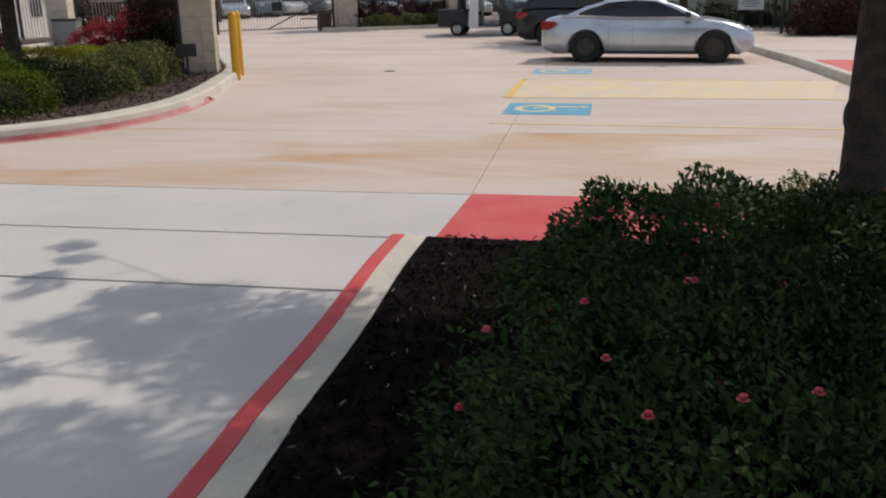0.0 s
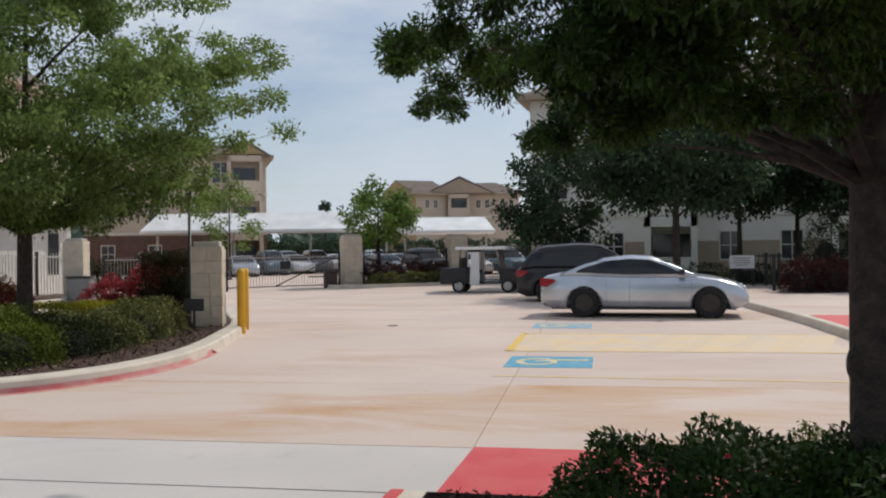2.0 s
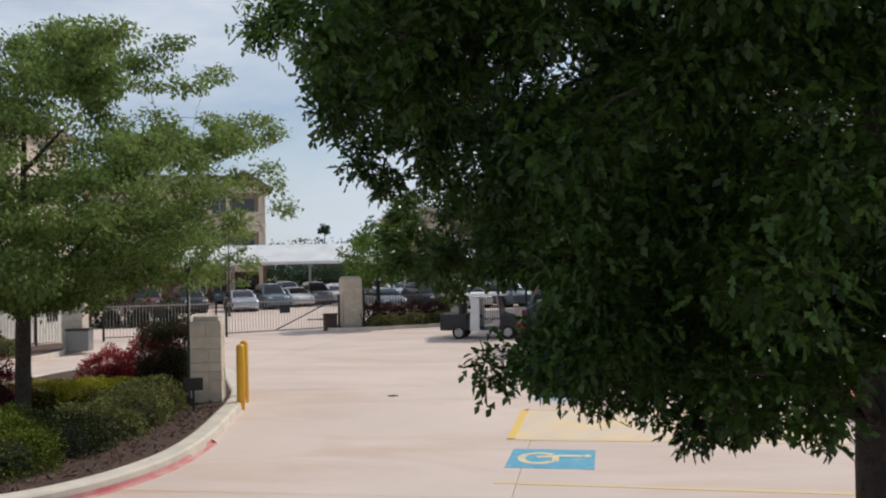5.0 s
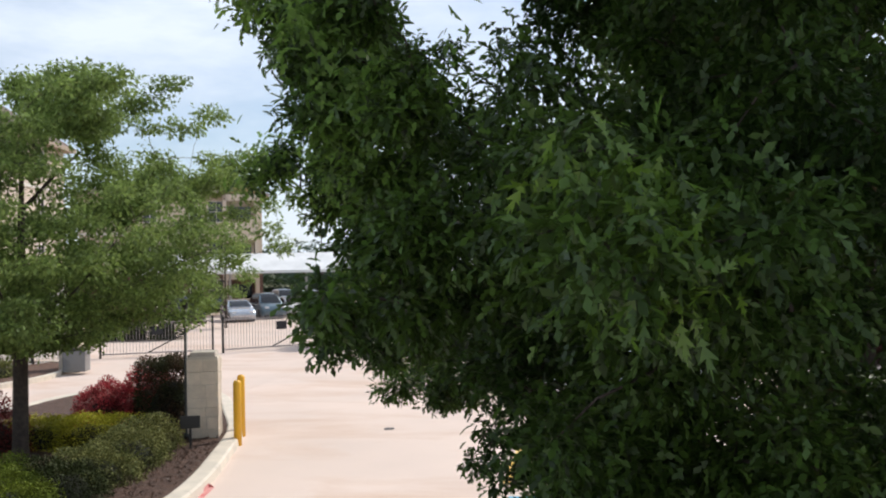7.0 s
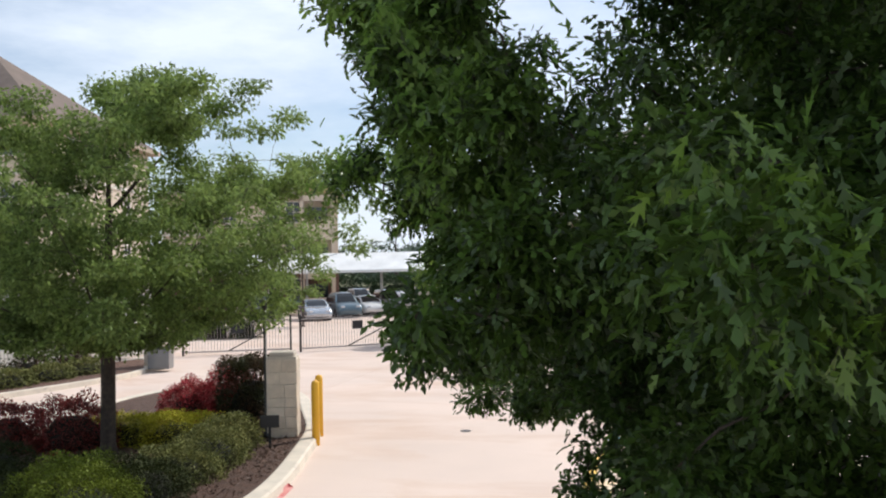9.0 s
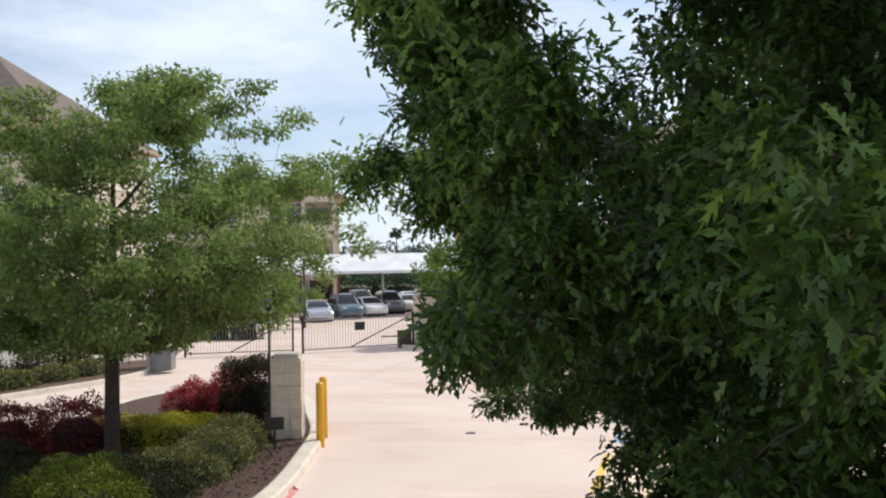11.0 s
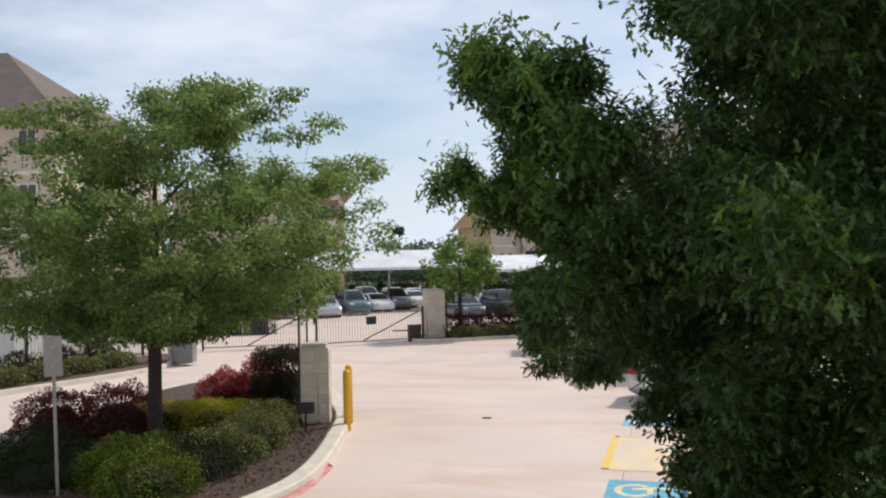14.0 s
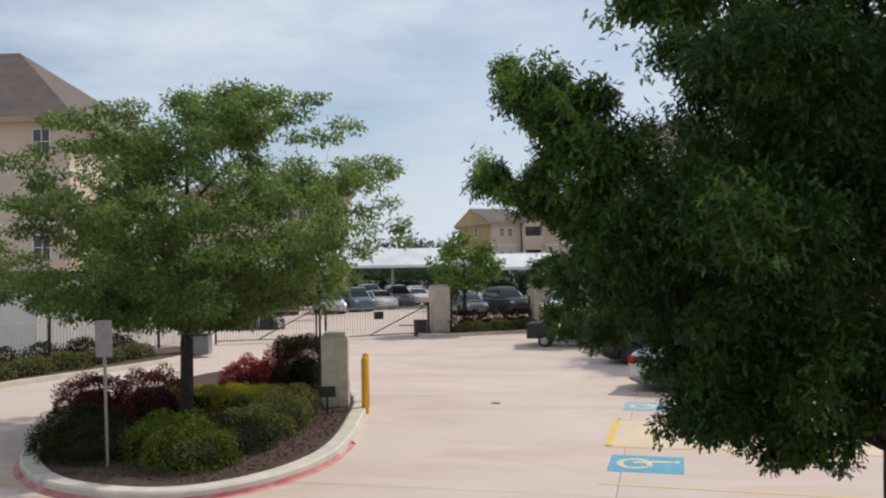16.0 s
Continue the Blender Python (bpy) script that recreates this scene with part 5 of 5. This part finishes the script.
def car(name, m, label, paint, top, roof, length, width, wheels, r=0.32, columns=64, group="", category="car", lights=True, clear=0.18, rails=False):
    """A car facing +x, its middle at the origin. top: (x, z) of bonnet, belt and boot; roof: (x, z) of the glasshouse."""
    t = holder(name, m, label, category, group)
    half = length / 2
    tx, tz = zip(*top)
    xs = np.linspace(-half, half, columns)
    secs = []
    for x in xs:
        u = abs(x) / half
        w = width / 2 * (1 - 0.16 * max(0, (u - 0.70) / 0.30) ** 2.2)
        z1 = float(np.interp(x, tx, tz))
        z0 = clear + 0.10 * max(0, (u - 0.86) / 0.14) ** 1.5
        zs = z0
        for wx in wheels:
            q = (r * 1.16) ** 2 - (x - wx) ** 2
            if q > 0:
                zs = max(zs, r + math.sqrt(q))
        hh = z1 - z0
        pts = [(0.0, z0 + 0.02), (w * 0.82, z0 + 0.02), (w * 0.96, max(zs, z0)), (w, max(zs, z0 + 0.28 * hh)), (w * 1.0, max(zs + 0.01, z0 + 0.55 * hh)), (w * 0.985, max(zs + 0.02, z0 + 0.78 * hh)),
               (w * 0.94, z0 + 0.93 * hh), (w * 0.84, z1 - 0.008), (w * 0.5, z1 + 0.02), (0.0, z1 + 0.03)]
        secs.append(pts)
    part("body", loft(xs, secs), paint, t, smooth=True)
    rx, rz = zip(*roof)
    gx = np.linspace(roof[0][0], roof[-1][0], 28)
    gs, rs_ = [], []
    for x in gx:
        zb, zt = float(np.interp(x, tx, tz)) - 0.03, float(np.interp(x, rx, rz))
        wb, hgt = width / 2 * 0.90, max(zt - zb, 0.01)
        wt = wb - 0.30 * hgt
        gs.append([(0, zb), (wb, zb), (wb - 0.10 * hgt, zb + 0.4 * hgt), (wt + 0.02, zb + 0.86 * hgt), (wt - 0.07, zt - 0.006), (0, zt + 0.012)])
    part("cabin", loft(gx, gs), paint, t, smooth=True)

    def side_y(x, z):
        zb, zt = float(np.interp(x, tx, tz)) - 0.03, float(np.interp(x, rx, rz))
        wb, hgt = width / 2 * 0.90, max(zt - zb, 0.01)
        wt = wb - 0.30 * hgt
        return float(np.interp(z, [zb, zb + 0.4 * hgt, zb + 0.86 * hgt, zt], [wb, wb - 0.10 * hgt, wt + 0.02, wt - 0.07]))

    def top_z(x):
        return min(float(np.interp(x + q, rx, rz)) for q in (-0.07, 0.0, 0.07)) - 0.055
    wx0, wx1 = roof[0][0] + 0.16, roof[-1][0] - 0.02
    cols = [x for x in np.linspace(wx0, wx1, 40) if top_z(x) - float(np.interp(x, tx, tz)) > 0.05]
    half_way = cols[int(len(cols) * 0.53)]
    for s in (-1, 1):
        for run in ([x for x in cols if x <= half_way + 0.001], [x for x in cols if x >= half_way - 0.001]):
            bm = bmesh.new()
            rows = []
            for x in run:
                z0, z1 = float(np.interp(x, tx, tz)) + 0.035, top_z(x)
                rows.append([bm.verts.new((x, s * (side_y(x, z) + 0.007), z)) for z in (z0, z0 + 0.45 * (z1 - z0), z1)])
            for r0, r1 in zip(rows, rows[1:]):
                for k in range(2):
                    bm.faces.new((r0[k], r1[k], r1[k + 1], r0[k + 1]))
            part("side_window", bm, M["glass_car"], t, "dark tinted side window")
    peak = max(rz)
    fronts = [x for x in np.linspace(roof[len(roof) // 2][0], roof[-1][0] - 0.03, 24) if np.interp(x, rx, rz) < peak - 0.06]
    backs = [x for x in np.linspace(roof[0][0] + 0.03, roof[len(roof) // 2][0], 24) if np.interp(x, rx, rz) < peak - 0.07]
    for nm, run in (("windscreen", fronts), ("rear_window", backs)):
        bm = bmesh.new()
        rows = []
        for x in run:
            zt = float(np.interp(x, rx, rz))
            hgt = max(zt - float(np.interp(x, tx, tz)) + 0.03, 0.01)
            yw = width / 2 * 0.90 - 0.30 * hgt - 0.09
            rows.append([bm.verts.new((x, y, z)) for y, z in ((-yw, zt + 0.006), (-yw * 0.5, zt + 0.014), (0, zt + 0.022), (yw * 0.5, zt + 0.014), (yw, zt + 0.006))])
        for r0, r1 in zip(rows, rows[1:]):
            for k in range(4):
                bm.faces.new((r0[k], r1[k], r1[k + 1], r0[k + 1]))
        part(nm, bm, M["glass_car"], t, smooth=True)
    if columns > 50:
        # seams, sills and handles of the nearer cars
        def body_at(x):
            return secs[int(np.argmin(np.abs(xs - x)))]
        for s in (-1, 1):
            for x in (half_way - 0.05, roof[-1][0] - 0.12, wheels[0] + 0.48):
                bm = bmesh.new()
                q = body_at(x)
                tube(bm, [(x, s * (q[k][0] + 0.001), q[k][1]) for k in (2, 3, 4, 5, 6, 7)], [0.003] * 6, 4)
                part("door_seam", bm, M["plastic"], t)
            bm = bmesh.new()
            box(bm, wheels[0] + r * 1.15, s * width * 0.475 - 0.02, clear - 0.02, wheels[1] - r * 1.15, s * width * 0.475 + 0.02, clear + 0.05, 0.01)
            part("sill", bm, M["plastic"], t)
            for x in (half_way - 0.22, half_way + 0.85 - 1.62):
                bm = bmesh.new()
                q = body_at(x)
                box(bm, x - 0.09, s * (q[5][0]) - 0.02, q[5][1] + 0.02, x + 0.09, s * (q[5][0]) + 0.02, q[5][1] + 0.05, 0.008)
                part("door_handle", bm, paint, t)
        bm = bmesh.new()
        box(bm, -half + 0.25, -width * 0.44, clear - 0.02, half - 0.25, width * 0.44, clear + 0.03)
        part("underbody", bm, M["plastic"], t)
    if rails:
        for s in (-1, 1):
            bm = bmesh.new()
            pts = [(x, s * (width / 2 * 0.90 - 0.30 * (float(np.interp(x, rx, rz)) - float(np.interp(x, tx, tz))) - 0.06), float(np.interp(x, rx, rz)) + 0.045) for x in np.linspace(-1.55, 0.25, 8)]
            tube(bm, [(pts[0][0] - 0.1, pts[0][1], pts[0][2] - 0.07)] + pts + [(pts[-1][0] + 0.1, pts[-1][1], pts[-1][2] - 0.07)], [0.02] * 10, 6)
            part("roof_rail", bm, M["steel"], t, "silver roof rail", smooth=True)
    # roof skin and pillars over the glass
    zmax = max(rz)
    on = [i for i, x in enumerate(gx) if np.interp(x, rx, rz) > zmax - 0.10]
    bm = bmesh.new()
    rows = []
    for i in on:
        s = gs[i]
        (w3, z3), (w4, z4), (_, z5) = s[3], s[4], s[5]
        line = [(w3 + 0.012, z3), (w4 + 0.01, z4 + 0.014), (w4 * 0.5, z5 + 0.012), (0, z5 + 0.014)]
        rows.append([bm.verts.new((gx[i], y, z)) for y, z in line + [(-y, z) for y, z in line[-2::-1]]])
    for r0, r1 in zip(rows, rows[1:]):
        for a, b, c, d in zip(r0, r1, r1[1:], r0[1:]):
            bm.faces.new((a, b, c, d))
    part("roof", bm, paint, t, smooth=True)
    for s in (-1, 1):
        bm = bmesh.new()
        zb0, zb1 = float(np.interp(half_way, tx, tz)) + 0.03, top_z(half_way)
        tube(bm, [(half_way, s * (side_y(half_way, zb0) - 0.004), zb0), (half_way, s * (side_y(half_way, zb1) - 0.004), zb1)], [0.02, 0.018], 6)
        part("door_pillar", bm, M["plastic"], t)
        for wx in wheels:
            wheel(t, wx, s * (width / 2 - 0.11), r, 0.215)
            bm = bmesh.new()
            spin(bm, [(r * 1.12, -0.30), (r * 1.12, 0.02), (0.02, 0.02)], 20, pose(wx, s * (width / 2 - 0.26), r, -90 * s))
            part("wheel_arch", bm, M["plastic"], t)
        fz = float(np.interp(half * 0.9, tx, tz))
        bz = float(np.interp(-half * 0.92, tx, tz))
        if lights:
            bm = bmesh.new()
            box(bm, half - 0.42, s * width * 0.30 - 0.14, fz - 0.16, half - 0.045, s * width * 0.30 + 0.14, fz - 0.03, 0.03)
            part("headlight", bm, M["lamp_clear"], t)
            bm = bmesh.new()
            w2 = s * width / 2
            prism(bm, [(-half - 0.012, bz - 0.24), (-half + 0.16, bz - 0.25), (-half + 0.36, bz - 0.12), (-half + 0.30, bz - 0.07), (-half - 0.012, bz - 0.06)], 0.0, 1.0)
            for v in bm.verts:
                u = min(abs(v.co.x) / half, 1.0)
                v.co.y = w2 * (1 - 0.16 * max(0, (u - 0.70) / 0.30) ** 2.2) * 1.008 if v.co.y > 0.5 else w2 * 0.5
            part("tail_light", bm, M["lamp_red"], t)
            mx = roof[-1][0] - 0.32
            bm = bmesh.new()
            box(bm, mx - 0.05, s * (width / 2 + 0.02) - 0.10, float(np.interp(mx, tx, tz)) + 0.02, mx + 0.07, s * (width / 2 + 0.02) + 0.09, float(np.interp(mx, tx, tz)) + 0.15, 0.03)
            part("mirror", bm, M["plastic"], t)
    if lights:
        bm = bmesh.new()
        box(bm, -half + 0.06, -width * 0.40, 0.24, -half + 0.16, width * 0.40, 0.40, 0.03)
        part("rear_bumper_trim", bm, M["plastic"], t)
    return t


SEDAN_TOP = [(-2.30, 0.80), (-2.22, 0.93), (-1.95, 0.99), (-1.4, 0.98), (-0.4, 0.93), (0.9, 0.93), (1.25, 0.93), (1.7, 0.86), (2.05, 0.76), (2.22, 0.66), (2.30, 0.52)]
SEDAN_ROOF = [(-1.85, 0.99), (-1.3, 1.22), (-0.8, 1.35), (-0.25, 1.40), (0.2, 1.37), (0.65, 1.22), (1.22, 0.95)]
SUV_TOP = [(-2.32, 0.85), (-2.27, 1.02), (-1.8, 1.06), (0.8, 1.04), (1.1, 1.06), (1.7, 1.0), (2.1, 0.90), (2.28, 0.74), (2.32, 0.5)]
SUV_ROOF = [(-2.18, 1.03), (-1.95, 1.52), (-1.5, 1.68), (-0.5, 1.74), (0.2, 1.70), (0.6, 1.50), (1.12, 1.05)]
car("sedan", pose(-0.09, 20.55, 0, 0, 0, 0), "silver saloon car with dark windows parked in a bay", M["silver"], [(x * 0.95, z * 0.965) for x, z in SEDAN_TOP], [(x * 0.95, z * 0.955) for x, z in SEDAN_ROOF], 4.37, 1.80, (-1.22, 1.41), 0.32, clear=0.20)
car("suv", pose(-1.70, 26.1, 0, 0, 0, 2), "black sport utility vehicle parked in a bay", M["black_paint"], [(x * 0.95, z * 0.95) for x, z in SUV_TOP], [(x * 0.95, z * 0.925) for x, z in SUV_ROOF], 4.40, 1.82, (-1.30, 1.30), 0.34, rails=True)
car("suv", pose(-2.6, 32.6, 0, 0, 0, 4), "navy blue sport utility vehicle parked beyond the golf cart", M["navy_car"], SUV_TOP, SUV_ROOF, 4.7, 1.9, (-1.38, 1.38), 0.37)
LOT = [(-27.9, 52.6, "silver", 0), (-27.4, 55.9, "blue_car", 1), (-27.1, 59.2, "white_car", 0), (-26.9, 62.5, "grey_car", 1), (-26.7, 65.8, "white_car", 0), (-31.0, 51.2, "black_paint", 1), (-33.6, 50.4, "red_car", 1),
       (-32.0, 68.0, "grey_car", 1), (-29.5, 69.2, "silver", 0), (-34.6, 67.0, "white_car", 0), (-37.4, 66.0, "blue_car", 1), (-24.4, 69.5, "white_car", 1), (-23.6, 73.0, "silver", 0), (-30.0, 74.0, "white_car", 0), (-27.3, 75.4, "grey_car", 0),
       (-17.6, 52.3, "grey_car", 0), (-15.2, 53.6, "black_paint", 1), (-19.8, 55.5, "silver", 0), (-12.8, 55.0, "white_car", 0), (-10.5, 56.0, "blue_car", 1)]
LABELS = {"silver": "silver", "blue_car": "blue-grey", "grey_car": "dark grey", "white_car": "white", "red_car": "dark red", "black_paint": "black"}
for k, (x, y, c, kind) in enumerate(LOT):
    car("parked_car", pose(x, y, 0, 0, 0, -52 + (k % 3) * 3), LABELS[c] + (" sport utility vehicle" if kind else " saloon car") + " parked beyond the gate", M[c], SUV_TOP if kind else SEDAN_TOP, SUV_ROOF if kind else SEDAN_ROOF, 4.6, 1.82, (-1.36, 1.35), 0.33, 34, "cars beyond the gate")

# golf cart
gc = holder("golf_cart", pose(-6.15, 31.2, 0, 0, 0, 4) @ Matrix.Scale(1.04, 4), "white golf cart with a flat white roof and dark seats", "golf cart")
bm = bmesh.new()
prism(bm, [(-1.15, 0.34), (-1.15, 0.62), (-0.35, 0.66), (-0.30, 0.36), (0.25, 0.30), (0.55, 0.36), (0.62, 0.86), (0.95, 0.78), (1.18, 0.58), (1.2, 0.32)], -0.58, 0.58)
part("body", bm, M["plastic"], gc)
bm = bmesh.new()
box(bm, -0.95, -0.66, 1.48, 0.80, 0.66, 1.58, 0.03)
part("roof", bm, M["white_metal"], gc, "flat white roof panel")
for x, y in ((-0.85, -0.58), (-0.85, 0.58), (0.62, -0.55), (0.62, 0.55)):
    bm = bmesh.new()
    tube(bm, [(x, y, 0.6), (x * 0.9, y, 1.49)], [0.022, 0.022], 6)
    part("roof_post", bm, M["plastic"], gc)
for z0, z1, x0, x1, n in ((0.66, 0.78, -0.75, -0.2, "seat"), (0.78, 1.2, -0.84, -0.72, "backrest")):
    bm = bmesh.new()
    box(bm, x0, -0.52, z0, x1, 0.52, z1, 0.03)
    part(n, bm, M["vinyl"], gc)
bm = bmesh.new()
box(bm, -1.50, -0.60, 0.30, -0.56, 0.60, 0.86, 0.03)
part("cargo_bed", bm, M["plastic"], gc, "black plastic cargo bed")
for y in (-0.60, 0.56):
    bm = bmesh.new()
    prism(bm, [(-0.46, 0.28), (-0.12, 0.28), (-0.12, 1.40), (-0.40, 1.40)], y, y + 0.04)
    part("side_panel", bm, M["white_car"], gc)
bm = bmesh.new()
prism(bm, [(0.58, 0.86), (0.64, 0.86), (0.50, 1.48), (0.44, 1.48)], -0.55, 0.55)
part("windscreen", bm, M["sign_back"], gc, "pale hazy plastic windscreen")
for x in (-0.85, 0.85):
    for y in (-0.52, 0.52):
        wheel(gc, x, y, 0.23, 0.18, "steel")

# ---- pavement on the car side ----
PAVE = [(3.6, 13.2), (3.35, 15.2), (2.95, 18.8), (2.35, 22.6), (1.75, 27.0), (1.2, 31.0), (-2.5, 31.6), (-5.0, 34.0)]
walk_line = smooth_line(PAVE, 5)
bm = bmesh.new()
sweep(bm, walk_line, [(0.0, -0.03), (-0.015, 0.13), (-0.03, 0.15), (-0.16, 0.155), (-0.16, -0.03)])
tagged(link("pavement_kerb", bm, M["kerb"]), "raised concrete kerb at the head of the parking bays", "kerb", kind="structure")
bm = bmesh.new()
slab(bm, offset(walk_line, -0.15) + [(-5, 45.3), (30, 45.3), (30, 13.2)], -0.03, 0.148)
tagged(link("pavement", bm, M["pave"]), "raised concrete pavement in front of the building", "pavement", kind="structure")
bm = bmesh.new()
slab(bm, [(3.5, 15.0), (4.7, 15.1), (4.3, 18.9), (3.15, 18.8)], 0.10, 0.156)
tagged(link("red_ramp", bm, M["red_paint"]), "red painted kerb ramp in the pavement", "road marking")
for k in range(3):
    shrub("red_hedge", pose(4.15 + 0.85 * k, 27.9 + 0.2 * k, 0.14, 0, 0, 12), "dull red clipped hedge on the pavement", (0.55, 0.5, 0.95), M["leaf_maroon"], 0.08, 2600, 130 + k, group="pavement hedges", power=4.0)
for k in range(3):
    shrub("red_hedge", pose(6.7 + 0.9 * k, 28.5 + 0.2 * k, 0.14, 0, 0, 12), "dull red clipped hedge on the pavement", (0.55, 0.5, 0.95), M["leaf_maroon"], 0.08, 1800, 136 + k, group="pavement hedges", power=4.0)
bm = bmesh.new()
slab(bm, smooth_line([(-4.5, 35.5), (0.0, 33.4), (4.0, 33.6), (12.0, 34.5), (14.0, 44.5), (-4.5, 44.5)], 4, True), 0.10, 0.165)
tagged(link("lawn", bm, M["lawn"]), "mown green lawn in front of the building", "lawn", kind="structure")
# added dark hedges stand in for the shade of a deep porch
for k in range(3):
    shrub("dark_hedge", pose(5.3 + 1.3 * k, 31.2 + 0.3 * k, 0.14), "tall dark hedge added for the deep porch shade behind the red hedge", (0.8, 0.6, 2.3 + 0.2 * (k % 2)), M["leaf_shade"], 0.09, 2600, 170 + k, group="tall hedges by the pavement")
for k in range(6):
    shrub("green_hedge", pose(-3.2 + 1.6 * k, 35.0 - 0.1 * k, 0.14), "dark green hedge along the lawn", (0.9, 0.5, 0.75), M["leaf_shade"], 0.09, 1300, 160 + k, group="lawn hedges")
sb = holder("notice_board", pose(2.75, 32.4, 0.14, 0, 0, -15), "small white notice board on two short posts", "sign")
for x in (-0.36, 0.36):
    bm = bmesh.new()
    box(bm, x - 0.03, -0.03, 0, x + 0.03, 0.03, 1.1)
    part("post", bm, M["iron"], sb)
bm = bmesh.new()
box(bm, -0.42, -0.055, 0.62, 0.42, -0.031, 1.08, 0.006)
part("board", bm, M["white_metal"], sb)
for z, w in ((0.98, 0.30), (0.90, 0.26), (0.82, 0.30), (0.74, 0.20)):
    bm = bmesh.new()
    box(bm, -w, -0.059, z - 0.016, w, -0.0555, z + 0.016)
    part("text_bar", bm, M["sign_back"], sb)
for x, y in ((3.55, 32.7), (3.85, 31.4), (3.45, 28.9)):
    t = holder("short_post", pose(x, y, 0.148), "short black square post on the pavement", "post", "short black posts")
    bm = bmesh.new()
    box(bm, -0.05, -0.05, 0, 0.05, 0.05, 1.1, 0.006)
    part("shaft", bm, M["iron"], t)
    bm = bmesh.new()
    box(bm, -0.065, -0.065, 1.1, 0.065, 0.065, 1.14, 0.008)
    part("cap", bm, M["iron"], t)
# hedge row added as a dark backing for the shade under the canopies
for k in range(12):
    shrub("carport_shade_hedge", pose(-58 + 4.6 * k, 74 + 1.9 * k, 0, 0, 0, 22), "tall dark hedge added to stand for the shade under the carports", (2.9, 1.0, 2.6), M["leaf_dark"], 0.26, 3600, 180 + k, group="boundary hedges", power=4.0)

# ---- distance ----
rng = np.random.default_rng(77)
pts = []
for k in range(620):
    a = radians(rng.uniform(-80, 105))
    d = rng.uniform(200, 270)
    top = 11.0 + 1.6 * math.sin(a * 9) + 1.1 * math.sin(a * 31 + 1) + rng.normal() * 0.6
    c = np.array((-math.sin(a) * d, math.cos(a) * d, 0.0))
    pts.append(c + rng.normal(size=(60, 3)) * np.array([2.6, 2.6, 0]) + np.array([0, 0, 1]) * (rng.uniform(0, 1, size=(60, 1)) ** 0.7 * top))
wood = holder("woodland", pose(0, 0, 0), "belt of far trees on the horizon, haze in their colour", "woodland", kind="stuff")
bm = bmesh.new()
for k in range(330):
    a = radians(rng.uniform(-80, 105))
    d = rng.uniform(225, 270)
    top = (11.0 + 1.6 * math.sin(a * 9) + 1.1 * math.sin(a * 31 + 1)) * rng.uniform(0.70, 1.0)
    ball = bmesh.ops.create_icosphere(bm, subdivisions=2, radius=1.0, matrix=pose(-math.sin(a) * d, math.cos(a) * d, top * 0.5) @ Matrix.Diagonal((rng.uniform(4, 7), rng.uniform(4, 7), top * 0.52, 1)))
    for v in ball["verts"]:
        v.co += Vector(rng.normal(size=3)) * 0.55
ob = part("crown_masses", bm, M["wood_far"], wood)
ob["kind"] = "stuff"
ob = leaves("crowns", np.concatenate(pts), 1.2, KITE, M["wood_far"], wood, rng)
ob["kind"] = "stuff"
